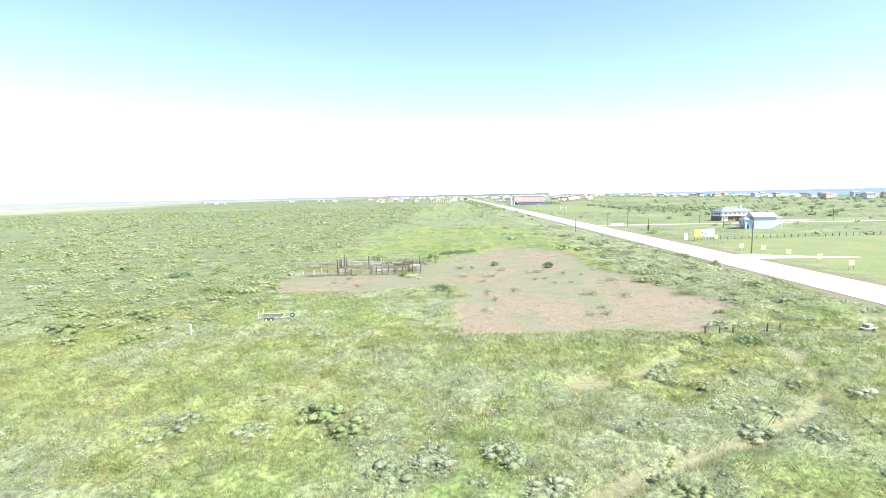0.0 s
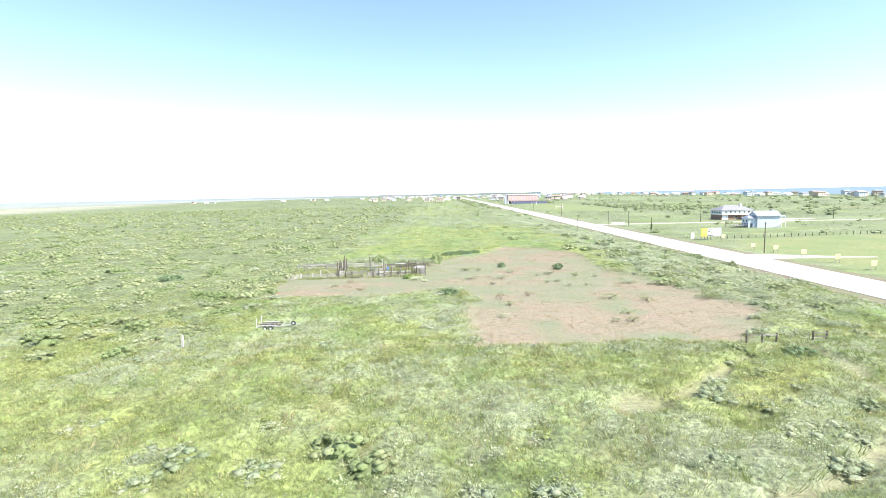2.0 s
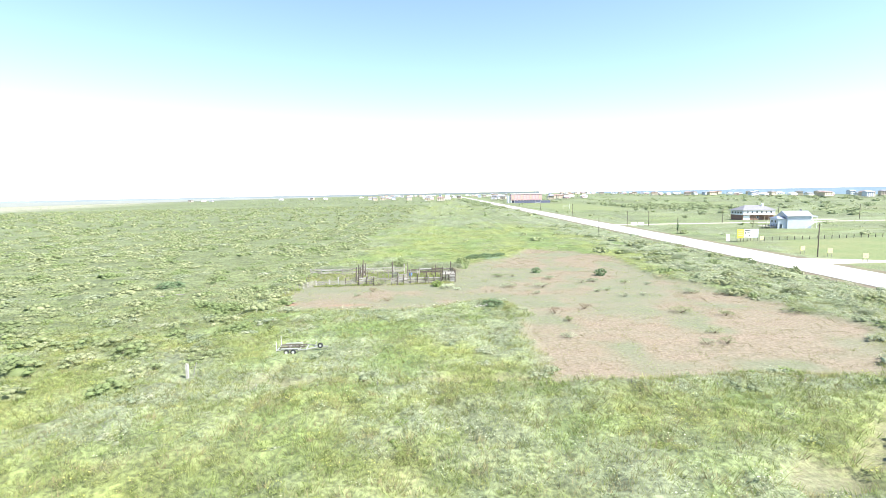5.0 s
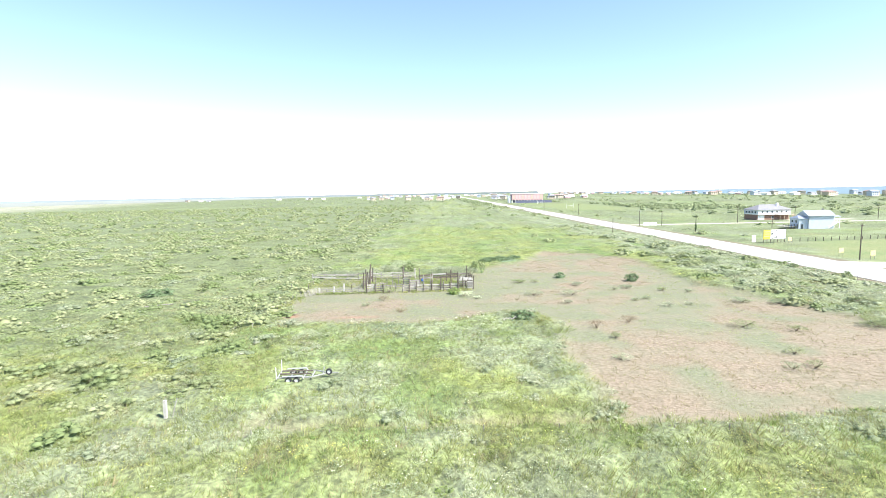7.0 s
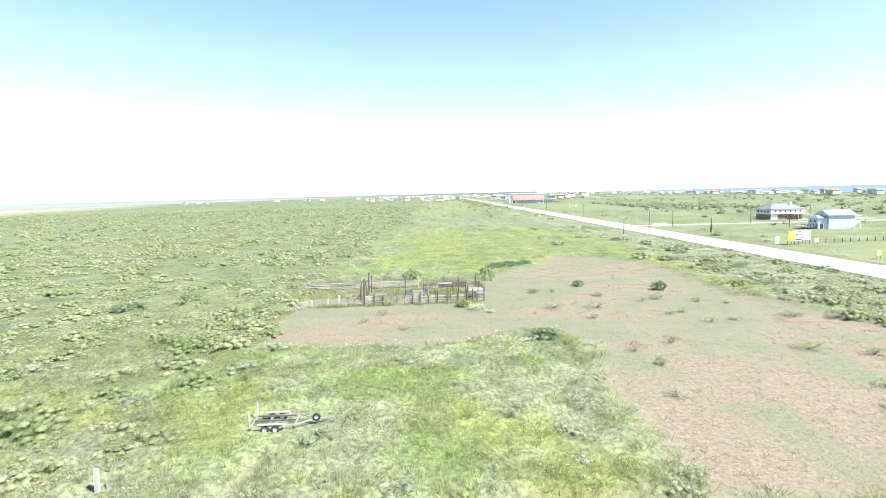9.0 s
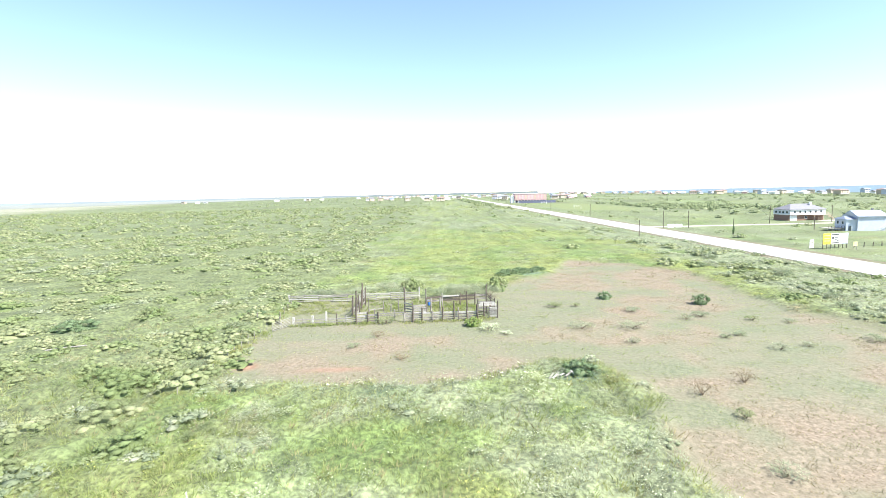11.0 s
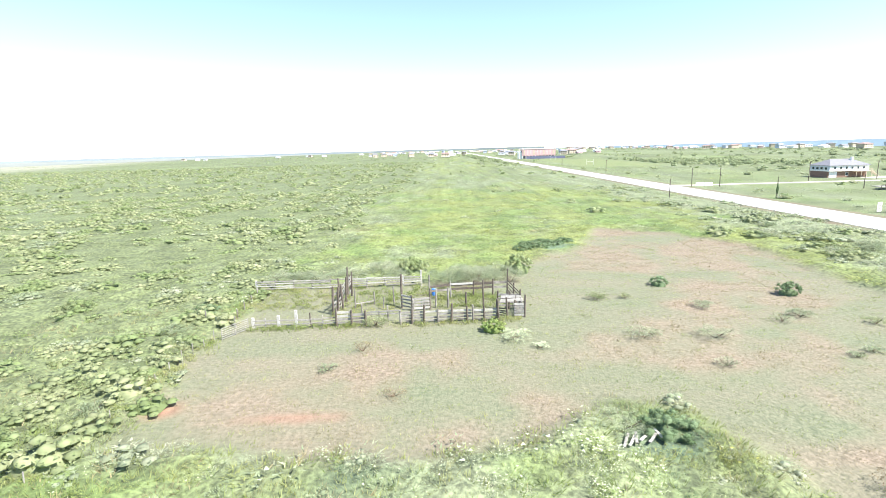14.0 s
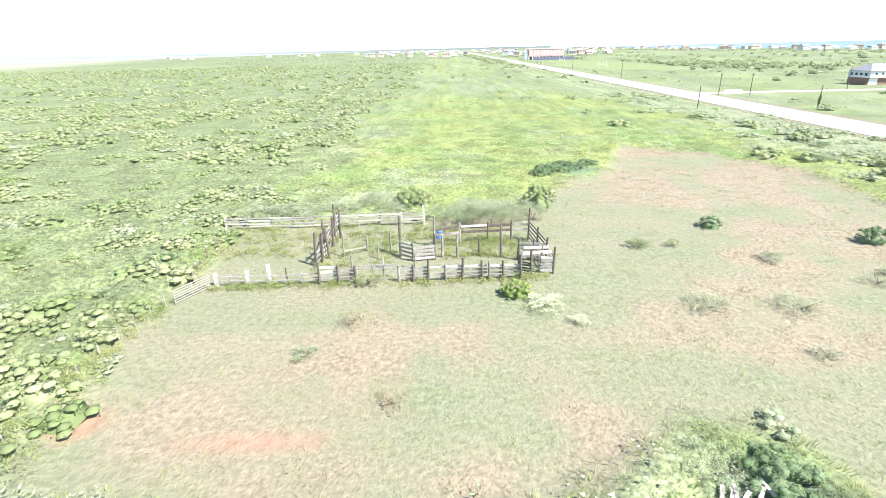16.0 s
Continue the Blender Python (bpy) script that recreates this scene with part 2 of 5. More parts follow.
ROAD_W = 13.0
TRACKS = [([(9, 31.5), (14.6, 34), (19, 36.7), (24.3, 39.2), (30.5, 43), (34.7, 47.5), (37.5, 53), (40, 60), (40, 66)], 0.9), ([(36, 66), (29.6, 61.4), (22.5, 55.5), (18, 51.7)], 0.8),
          ([(15.4, 50.8), (12.8, 50.2)], 1.5), ([(-29.2, 67), (-28.4, 71), (-27.2, 76)], 1.0), ([(-28.5, 68.8), (-17.5, 68.3), (-4, 68.8), (9, 68.0)], 0.75), ([(48, 70), (62, 66.5)], 1.2)]
LAWN = [(88, 60), (220, 60), (260, 205), (176, 206), (108, 198), (92, 170)]
PITCH = [(104, 500), (180, 480), (190, 760), (112, 800)]


def land(X, Y):
    """Shares of pasture, bare tan, red soil and track at each place."""
    wob = (turb(X, Y, 9, 3) - 0.5) * 7
    past = np.clip((edge_in(PASTURE, X, Y) + wob * 0.5) / 2.6 + 0.5, 0, 1)
    tan = past * np.clip((turb(X, Y, 7, 11) - 0.5) * 4.5 - 0.02 + 0.85 * np.clip((100 - Y) / 8, 0, 1) + 0.95 * np.clip((Y - 138) / 8, 0, 1) + 0.4 * np.exp(-((Y - 107) / 3.5) ** 2) * (X < -2)
                         - 0.7 * np.exp(-((X + 2) / 8) ** 2 - ((Y - 126) / 12) ** 2), 0, 1)
    red = past * np.clip(np.maximum(1.15 - np.hypot((X + 36.8) / 1.8, (Y - 107) / 1.5), 0.55 - np.hypot((X + 27) / 8, (Y - 105.3) / 1.6) - (turb(X, Y, 2.5, 45) - 0.5) * 1.2), 0, 1)
    trk = np.zeros(np.shape(X))
    for pts, w in TRACKS:
        trk = np.maximum(trk, np.clip(1.3 - line_dist(pts, X, Y) / w - (turb(X, Y, 3, 21) - 0.45) * 2.6, 0, 0.6))
    return past, tan, red, trk


# ---- ground ----
def steps(lo, hi, fine, reach, grow=1.22):
    mid = list(np.arange(lo, hi + fine / 2, fine))
    up, d = [], fine
    while (up[-1] if up else hi) < reach:
        d *= grow
        up.append((up[-1] if up else hi) + d)
    down, d = [], fine
    while (down[-1] if down else lo) > -reach:
        d *= grow
        down.append((down[-1] if down else lo) - d)
    return np.array(down[::-1] + mid + up)


def relief(X, Y):
    far = np.clip((np.hypot(X, Y) - 150) / 300, 0, 1)
    return (turb(X, Y, 30, 31) - 0.5) * 0.5 * np.clip((69 - X) / 10, 0, 1) * (1 - far) + (turb(X, Y, 4, 33) - 0.5) * 0.12 * np.clip((69 - X) / 6, 0, 1) * (1 - far)


def belt_share(X, Y):
    return np.clip((X + 32 + 26 * (turb(X, Y, 22, 91) - 0.5)) / 18, 0, 1) * np.clip((Y - 142) / 6, 0, 1) * np.clip((58 - X) / 10, 0, 1) * np.clip((330 - Y) / 90, 0, 1)


KINDS = ["shrub", "pale", "weed", "lime", "gold", "teal", "bloom", "dry"]


def growth(X, Y):
    """How well each kind of plant does at each place."""
    n = [turb(X, Y, s, 50 + i * 5) for i, s in enumerate((13, 9, 8, 11, 8, 8, 8, 8))]
    w = np.stack(n, -1) * 2.9
    Xw = X + 26 * (turb(X, Y, 22, 91) - 0.5) + 7 * (turb(X, Y, 6, 95) - 0.5)
    west = np.clip((-30 - Xw) / 16, 0, 1) * np.clip((Y - 76) / 18, 0, 1)
    belt = np.clip((Xw + 32) / 18, 0, 1) * np.clip((Y - 142) / 6, 0, 1) * np.clip((56 - X) / 10, 0, 1) * np.clip((330 - Y) / 70, 0, 1)
    far = np.clip((Y - 300) / 100, 0, 1) * (1 - belt)
    hump = np.exp(-((X - 10) / 90) ** 2) * np.clip((Y - 380) / 100, 0, 1)
    front = np.clip((92 - Y) / 10, 0, 1) * (X < 66)
    middle = np.clip((104 - Y) / 6, 0, 1) * np.clip((Y - 68) / 4, 0, 1) * np.clip((X + 36) / 8, 0, 1)
    verge = np.clip((X - 38) / 8, 0, 1) * (X < 75) * np.clip((Y - 75) / 10, 0, 1)
    east = (X > 88) * 1.0
    w[..., 0] += 0.25 + 1.1 * west - 0.7 * belt - 0.45 * front + 0.35 * far + 0.3 * east - 0.4 * middle
    w[..., 1] += 0.2 - 0.5 * west - 0.6 * belt + 0.25 * front + 0.75 * verge + 0.1 * east + 0.2 * middle
    w[..., 2] += -0.1 + 0.5 * belt + 0.1 * front + 0.35 * middle + 0.15 * east - 0.2 * west
    w[..., 3] += -0.15 + 0.78 * belt + 0.5 * front - 0.5 * west + 0.5 * hump + 0.1 * far
    w[..., 4] += -1.15 + 0.6 * front + 2.0 * np.exp(-((X - 30) / 10) ** 2 - ((Y - 54) / 7) ** 2) - 0.3 * west + 0.25 * hump
    w[..., 5] += -0.75 - 0.4 * west + 0.3 * middle + 1.9 * np.exp(-((X - 2) / 6.5) ** 2 - ((Y - 164) / 4) ** 2) + 1.2 * np.exp(-((X + 1) / 3) ** 2 - ((Y - 101) / 2.5) ** 2)
    w[..., 6] += -0.45 + 0.25 * front - 0.3 * west + 0.35 * middle - 0.6 * belt - 0.6 * far
    w[..., 7] += -0.6 + 0.15 * front - 0.1 * west - 0.2 * belt
    return w


TINTS = np.array([(0.125, 0.15, 0.07), (0.17, 0.195, 0.115), (0.115, 0.165, 0.05), (0.165, 0.195, 0.065), (0.205, 0.225, 0.068), (0.115, 0.165, 0.105), (0.185, 0.21, 0.115), (0.19, 0.175, 0.095)])
CLEAR = [(-27.5, 80.0, 3.8, 1.8), (-3.8, 101.3, 2.0, 1.3), (-37, 70.8, 1.3, 1.3), (55.8, 68.3, 2.5, 1.8), (42, 70, 2.5, 2.5), (36, 68.2, 2.6, 1.2), (-37.5, 122.3, 1.6, 2.4)]


def carpet(X, Y, past, trk):
    """Height of the low growth that covers the field: heaped lumps at three sizes."""
    heap = lambda s, k: 1 - np.abs(2 * turb(X, Y, s, k) - 1) * 1.6
    lumps = 0.5 * heap(4.2, 101) + 0.32 * heap(1.9, 107) + 0.18 * soft(X, Y, 0.75, 113)
    open_field = np.clip((road_x(Y) - 3.5 - X) / 3, 0, 1) * np.clip((420 - np.hypot(X, Y)) / 120, 0, 1)
    for cx, cy, rx, ry in CLEAR:
        open_field = open_field * np.clip(np.hypot((X - cx) / rx, (Y - cy) / ry) - 0.75, 0.3, 1)
    return (1 - past) * (1 - np.minimum(trk * 1.6, 1)) * open_field * (0.03 + 0.95 * np.clip(lumps, 0, 1.2) ** 1.3) * (1 - 0.35 * belt_share(X, Y))


gx, gy = steps(-62, 64, 0.6, 4900, 1.13), steps(24, 190, 0.6, 4900, 1.13)
GX, GY = np.meshgrid(gx, gy)
past, tan, red, trk = land(GX, GY)
GZ = relief(GX, GY) + carpet(GX, GY, past, trk)
nx, ny = len(gx), len(gy)
co = np.stack([GX, GY, GZ], -1).reshape(-1, 3)
I = (np.arange(ny - 1)[:, None] * nx + np.arange(nx - 1)[None]).reshape(-1)
quads = np.stack([I, I + 1, I + 1 + nx, I + nx], -1)


def raw_mesh(name, co, faces, material):
    me = bpy.data.meshes.new(name)
    k = faces.shape[1]
    me.vertices.add(len(co))
    me.vertices.foreach_set("co", co.astype(np.float32).reshape(-1))
    me.loops.add(faces.size)
    me.loops.foreach_set("vertex_index", faces.astype(np.int32).reshape(-1))
    me.polygons.add(len(faces))
    me.polygons.foreach_set("loop_start", np.arange(0, faces.size, k, dtype=np.int32))
    me.polygons.foreach_set("loop_total", np.full(len(faces), k, np.int32))
    me.materials.append(material)
    me.polygons.foreach_set("use_smooth", np.ones(len(faces), bool))
    me.update(calc_edges=True)
    return me


def ground_mat():
    m = bpy.data.materials.new("ground_soil_and_grass")
    m.use_nodes = True
    nt = m.node_tree
    n, l = nt.nodes, nt.links
    bsdf = n["Principled BSDF"]
    bsdf.inputs["Roughness"].default_value = 0.95
    geo = n.new("ShaderNodeNewGeometry")

    swath = n.new("ShaderNodeMapping")  # mown litter lies in long low streaks
    swath.inputs["Scale"].default_value, swath.inputs["Rotation"].default_value = (0.3, 1.0, 1.0), (0, 0, 0.12)
    l.new(geo.outputs["Position"], swath.inputs["Vector"])

    def noise_ramp(size, c0, c1, lo=0.35, hi=0.65, detail=6, streak=False):
        t = n.new("ShaderNodeTexNoise")
        t.inputs["Scale"].default_value, t.inputs["Detail"].default_value = 1 / size, detail
        l.new(swath.outputs[0] if streak else geo.outputs["Position"], t.inputs["Vector"])
        r = n.new("ShaderNodeValToRGB")
        r.color_ramp.elements[0].position, r.color_ramp.elements[1].position = lo, hi
        r.color_ramp.elements[0].color, r.color_ramp.elements[1].color = (*c0, 1), (*c1, 1)
        l.new(t.outputs[0], r.inputs[0])
        return r.outputs[0]

    def mix(f, a, b):
        x = n.new("ShaderNodeMixRGB")
        l.new(f, x.inputs[0])
        l.new(a, x.inputs[1])
        l.new(b, x.inputs[2])
        return x.outputs[0]

    def share_of(name):
        a = n.new("ShaderNodeAttribute")
        a.attribute_name = name
        return a.outputs["Fac"]

    at = n.new("ShaderNodeAttribute")
    at.attribute_name = "growth"
    fine = noise_ramp(0.4, (0.5, 0.5, 0.5), (1.35, 1.35, 1.3))
    mul = n.new("ShaderNodeMixRGB")
    mul.blend_type = "MULTIPLY"
    mul.inputs[0].default_value = 1
    l.new(at.outputs["Color"], mul.inputs[1])
    l.new(fine, mul.inputs[2])
    field = mul.outputs[0]
    turf = mix(noise_ramp(5, (0, 0, 0), (1, 1, 1), streak=True), noise_ramp(0.4, (0.108, 0.124, 0.07), (0.178, 0.188, 0.115)), noise_ramp(0.35, (0.13, 0.13, 0.082), (0.212, 0.195, 0.132)))
    straw = mix(noise_ramp(3.5, (0, 0, 0), (1, 1, 1), streak=True), noise_ramp(0.35, (0.14, 0.112, 0.076), (0.268, 0.215, 0.156)), noise_ramp(0.45, (0.14, 0.125, 0.08), (0.25, 0.21, 0.15)))
    red = noise_ramp(0.6, (0.22, 0.105, 0.07), (0.3, 0.175, 0.12))
    sand = noise_ramp(0.5, (0.14, 0.14, 0.075), (0.23, 0.205, 0.13))
    lawn = mix(noise_ramp(14, (0, 0, 0), (1, 1, 1)), noise_ramp(0.9, (0.09, 0.14, 0.045), (0.16, 0.19, 0.075)), noise_ramp(1.3, (0.13, 0.16, 0.06), (0.2, 0.2, 0.09)))
    col = mix(share_of("pasture"), field, turf)
    col = mix(share_of("straw"), col, straw)
    col = mix(share_of("red_soil"), col, red)
    col = mix(share_of("track"), col, sand)
    col = mix(share_of("lawn"), col, lawn)
    flat = noise_ramp(60, (0.2, 0.21, 0.14), (0.3, 0.29, 0.22))
    col = mix(share_of("salt_flat"), col, flat)
    l.new(col, bsdf.inputs["Base Color"])
    t = n.new("ShaderNodeTexNoise")
    t.inputs["Scale"].default_value, t.inputs["Detail"].default_value = 5, 8
    l.new(geo.outputs["Position"], t.inputs["Vector"])
    bp = n.new("ShaderNodeBump")
    bp.inputs["Strength"].default_value, bp.inputs["Distance"].default_value = 0.65, 0.16
    l.new(t.outputs[0], bp.inputs["Height"])
    l.new(bp.outputs[0], bsdf.inputs["Normal"])
    return m


gme = raw_mesh("ground", co, quads, ground_mat())
lawn = np.maximum(np.clip(edge_in(LAWN, GX, GY) / 4, 0, 1), np.clip(edge_in(PITCH, GX, GY) / 10, 0, 1))
salt = np.clip((-GX - 560 - 0.25 * GY + 500 * (turb(GX, GY, 400, 41) - 0.5)) / 120, 0, 1)
for nm, arr in (("pasture", past), ("straw", tan), ("red_soil", red), ("track", trk), ("lawn", lawn), ("salt_flat", salt)):
    gme.attributes.new(nm, "FLOAT", "POINT").data.foreach_set("value", arr.astype(np.float32).reshape(-1))
W = growth(GX, GY)
W = np.exp(4 * (W - W.max(-1, keepdims=True)))
tint = (W / W.sum(-1, keepdims=True)) @ TINTS * (0.55 + 0.9 * turb(GX, GY, 2.6, 83))[..., None]
gme.attributes.new("growth", "FLOAT_COLOR", "POINT").data.foreach_set("color", np.concatenate([tint, np.ones(GX.shape + (1,))], -1).astype(np.float32).reshape(-1))
tagged(new("ground", gme), "flat coastal field of grass, scrub and bare pasture", "ground", kind="structure")


def sheet(name, poly, z, material, label, category):
    bm = bmesh.new()
    bm.faces.new([bm.verts.new((x, y, z)) for x, y in poly])
    me = bpy.data.meshes.new(name)
    bm.to_mesh(me)
    bm.free()
    me.materials.append(material)
    return tagged(new(name, me), label, category, kind="structure")


def slab(name, left, right, z0, z1, material, label, category):
    """A strip between two lines of points, with a raised top and sides."""
    bm = bmesh.new()
    top = [[bm.verts.new((x, y, z1)) for x, y in s] for s in (left, right)]
    low = [[bm.verts.new((x, y, z0)) for x, y in s] for s in (left, right)]
    for i in range(len(left) - 1):
        bm.faces.new((top[0][i], top[1][i], top[1][i + 1], top[0][i + 1]))
        bm.faces.new((top[0][i], top[0][i + 1], low[0][i + 1], low[0][i]))
        bm.faces.new((top[1][i], low[1][i], low[1][i + 1], top[1][i + 1]))
    bm.normal_update()
    me = bpy.data.meshes.new(name)
    bm.to_mesh(me)
    bm.free()
    me.materials.append(material)
    return tagged(new(name, me), label, category, kind="structure")


ys = [-400, -100, 0, 50, 100, 150, 200, 260, 330, 420, 560, 760, 1100, 1600, 2600, 4000]
slab("verge", [(float(road_x(y)) - 3.2, y) for y in ys], [(float(road_x(y)) + ROAD_W + 3.4, y) for y in ys], -0.1, 0.02, M["shoulder"], "sandy mown verge along both sides of the road", "verge")
slab("road", [(float(road_x(y)), y) for y in ys], [(float(road_x(y)) + ROAD_W, y) for y in ys], -0.1, 0.1, M["road"], "straight pale sunlit two-lane highway", "road")
for k, off in enumerate((0.0, 0.35)):
    slab("road_marking", [(float(road_x(y)) + ROAD_W / 2 - 0.23 + off, y) for y in ys], [(float(road_x(y)) + ROAD_W / 2 - 0.1 + off, y) for y in ys], 0.09, 0.104, M["line"], "faded painted centre line of the highway", "road marking")
xs = [82.5 + i * 14 for i in range(14)]
slab("side_road", [(x, 287.0 - 0.02 * (x - 87)) for x in xs][::-1], [(x, 293.0 - 0.02 * (x - 87)) for x in xs][::-1], -0.1, 0.05, M["gravel"], "pale gravel side road crossing the field", "road")
slab("driveway", [(82.5, 140), (96, 141.2), (104, 140.2), (112, 139.5)], [(82.5, 152), (96, 147), (104, 143.2), (112, 141.3)], -0.1, 0.05, M["gravel"], "short pale gravel driveway beside the mown grass", "driveway")
sheet("sea", [(790, -3000), (4890, -3000), (4890, 4890), (880, 4890)], 0.35, M["sea"], "calm blue sea on the horizon", "sea")
sheet("bay_water", [(-4890, -1000), (-1500, -1000), (-1350, 900), (-1150, 2200), (-600, 4890), (-4890, 4890)], 0.3, M["bay"], "pale shallow bay water beyond the flats", "water")

# added strip of far shore that closes the horizon, haze put into its colour
bm = bmesh.new()
ring = []
for i in range(121):
    a = radians(-80 + 91 * i / 120)
    r = 4850
    h = 15.0 + 1.2 * math.sin(i * 1.7)
    ring.append((bm.verts.new((math.sin(a) * r, math.cos(a) * r, -1)), bm.verts.new((math.sin(a) * r, math.cos(a) * r, h))))
for a, b in zip(ring, ring[1:]):
    bm.faces.new((a[0], b[0], b[1], a[1]))
me = bpy.data.meshes.new("backdrop")
bm.to_mesh(me)
bm.free()
me.materials.append(M["haze"])
tagged(new("backdrop", me), "added strip of far shore in haze colour along the horizon", "backdrop", kind="structure")


# ---- plants ----
RS = np.random.RandomState(11)


def ico(sub):
    bm = bmesh.new()
    bmesh.ops.create_icosphere(bm, subdivisions=sub, radius=1)
    v = np.array([x.co[:] for x in bm.verts])
    f = np.array([[x.index for x in p.verts] for p in bm.faces])
    bm.free()
    return v, f


ICO1 = ico(1)


def dome_hull(kind, lump, rs):
    v, f = kind
    v = v * (1 + lump * (rs.rand(len(v), 1) - 0.5) * 2)
    keep = (v[f][:, :, 2].max(1) > -0.35)
    f = f[keep]
    v = v.copy()
    v[:, 2] = np.maximum(v[:, 2], -0.1)
    return v, f


def leaf_tris(pts, out, size, rs, narrow=0.5, droop=0.0):
    """One small pointed leaf at each place."""
    n = len(pts)
    d = out + rs.randn(n, 3) * 0.6
    d[:, 2] = d[:, 2] * 0.55 + 0.1 - droop
    d /= np.linalg.norm(d, axis=1, keepdims=True)
    s = np.cross(d, np.array([0, 0, 1.0]) + rs.randn(n, 3) * 0.5)
    s /= np.linalg.norm(s, axis=1, keepdims=True) + 1e-9
    L = size * (0.6 + 0.8 * rs.rand(n, 1))
    v = np.stack([pts - s * L * narrow * 0.5, pts + s * L * narrow * 0.5, pts + d * L], 1).reshape(-1, 3)
    return v, np.arange(3 * n).reshape(-1, 3)


def join(pieces):
    vs, fs, o = [], [], 0
    for v, f in pieces:
        vs.append(v)
        fs.append(f + o)
        o += len(v)
    return np.concatenate(vs), np.concatenate(fs)


def proto_shrub(rs, leaves, size, hull=ICO1, lumps=5, narrow=0.55, core=0.72):
    """A mound about 1 in radius and 1 high: an uneven core of several lumps under many leaves."""
    pieces = []
    per = max(1, leaves // lumps)
    for k in range(lumps):
        a, r = rs.rand() * 6.28, 0.62 * math.sqrt(rs.rand())
        c = np.array([math.cos(a) * r, math.sin(a) * r, 0.25 + 0.35 * (1 - r) * rs.rand()])
        R = 0.3 + 0.25 * rs.rand()
        if hull is not None:
            v, f = dome_hull(hull, 0.25, rs)
            v = v * np.array([R, R, R * 0.85]) * core + c
            v[:, 2] = np.maximum(v[:, 2], 0)
            pieces.append((v, f))
        d = rs.randn(per, 3)
        d[:, 2] = np.abs(d[:, 2]) * 0.9 - 0.1
        d /= np.linalg.norm(d, axis=1, keepdims=True)
        p = c + d * R * (0.6 + 0.45 * rs.rand(per, 1))
        p[:, 2] = np.maximum(p[:, 2], 0.02)
        if narrow < 0.4:
            pieces.append(leaf_tris(p, d * 0.5 + np.array([0, 0, 1.0]), size * 1.2, rs, narrow))
        else:
            pieces.append(leaf_shell(p, d, size, rs, narrow, 0.55))
    return join(pieces)


def leaf_shell(pts, out, size, rs, narrow=0.5, rough=0.45):
    """Leaves lying along the surface of a mound, so that its lit and shaded sides read."""
    n = len(pts)
    d = out + rs.randn(n, 3) * rough
    d /= np.linalg.norm(d, axis=1, keepdims=True)
    u = np.cross(d, rs.randn(n, 3))
    u /= np.linalg.norm(u, axis=1, keepdims=True) + 1e-9
    v = np.cross(d, u)
    L = size * (0.6 + 0.8 * rs.rand(n, 1))
    return np.stack([pts - u * L * narrow * 0.5 - v * L * 0.4, pts + u * L * narrow * 0.5 - v * L * 0.4, pts + v * L * 0.6], 1).reshape(-1, 3), np.arange(3 * n).reshape(-1, 3)


def proto_mound(rs, puffs, leaves, size, narrow=0.6, core=True, rough=0.5):
    """A rounded bush about 1 in radius and 1 high: loose leafy puffs heaped over a dome."""
    pieces = []
    turn = rs.rand() * 6.28
    if core:
        v, f = dome_hull(ICO1, 0.15, rs)
        pieces.append((v * np.array([0.8, 0.8, 0.55]), f))
    for k in range(puffs):
        a, r = turn + 2.4 * k + rs.randn() * 0.3, 0.9 * math.sqrt((k + 0.4) / puffs)
        R = (0.18 + 0.12 * rs.rand()) * (16 / max(puffs, 5)) ** 0.42
        top = 0.72 * math.sqrt(max(0.0, 1 - (r / 0.98) ** 2)) * (0.8 + 0.4 * rs.rand())
        c = np.array([math.cos(a) * r, math.sin(a) * r, max(0.08, top)])
        if core:
            v, f = dome_hull(ICO1, 0.2, rs)
            pieces.append((v * np.array([R, R, R * 0.9]) * 0.72 + c, f))
        d = rs.randn(leaves, 3)
        d[:, 2] = np.abs(d[:, 2]) - 0.35
        d /= np.linalg.norm(d, axis=1, keepdims=True)
        p = c + d * R * (0.75 + 0.35 * rs.rand(leaves, 1))
        p[:, 2] = np.maximum(p[:, 2], 0.02)
        pieces.append(leaf_shell(p, d, size, rs, narrow, rough))
    return join(pieces)


def proto_feather(rs, lumps, leaves, size, core=False):
    """A soft open bush about 1 in radius and 1 high: sheaves of thin upright sprigs."""
    pieces = []
    turn = rs.rand() * 6.28
    for k in range(lumps):
        a, r = turn + 2.4 * k + rs.randn() * 0.3, 0.75 * math.sqrt((k + 0.3) / lumps)
        R = (0.3 + 0.16 * rs.rand()) * (8 / lumps) ** 0.4
        c = np.array([math.cos(a) * r, math.sin(a) * r, 0.08 + 0.42 * math.sqrt(1 - r * r) * (0.6 + 0.7 * rs.rand())])
        if core:
            v, f = dome_hull(ICO1, 0.25, rs)
            pieces.append((v * np.array([R, R, R * 0.8]) * 0.5 + c, f))
        d = rs.randn(leaves, 3)
        d[:, 2] = np.abs(d[:, 2]) * 1.1 - 0.2
        d /= np.linalg.norm(d, axis=1, keepdims=True)
        p = c + d * R * (0.4 + 0.55 * rs.rand(leaves, 1))
        p[:, 2] = np.maximum(p[:, 2], 0.02)
        pieces.append(leaf_tris(p, d + np.array([0, 0, 0.9]), size, rs, 0.38 if core else 0.25))
    return join(pieces)


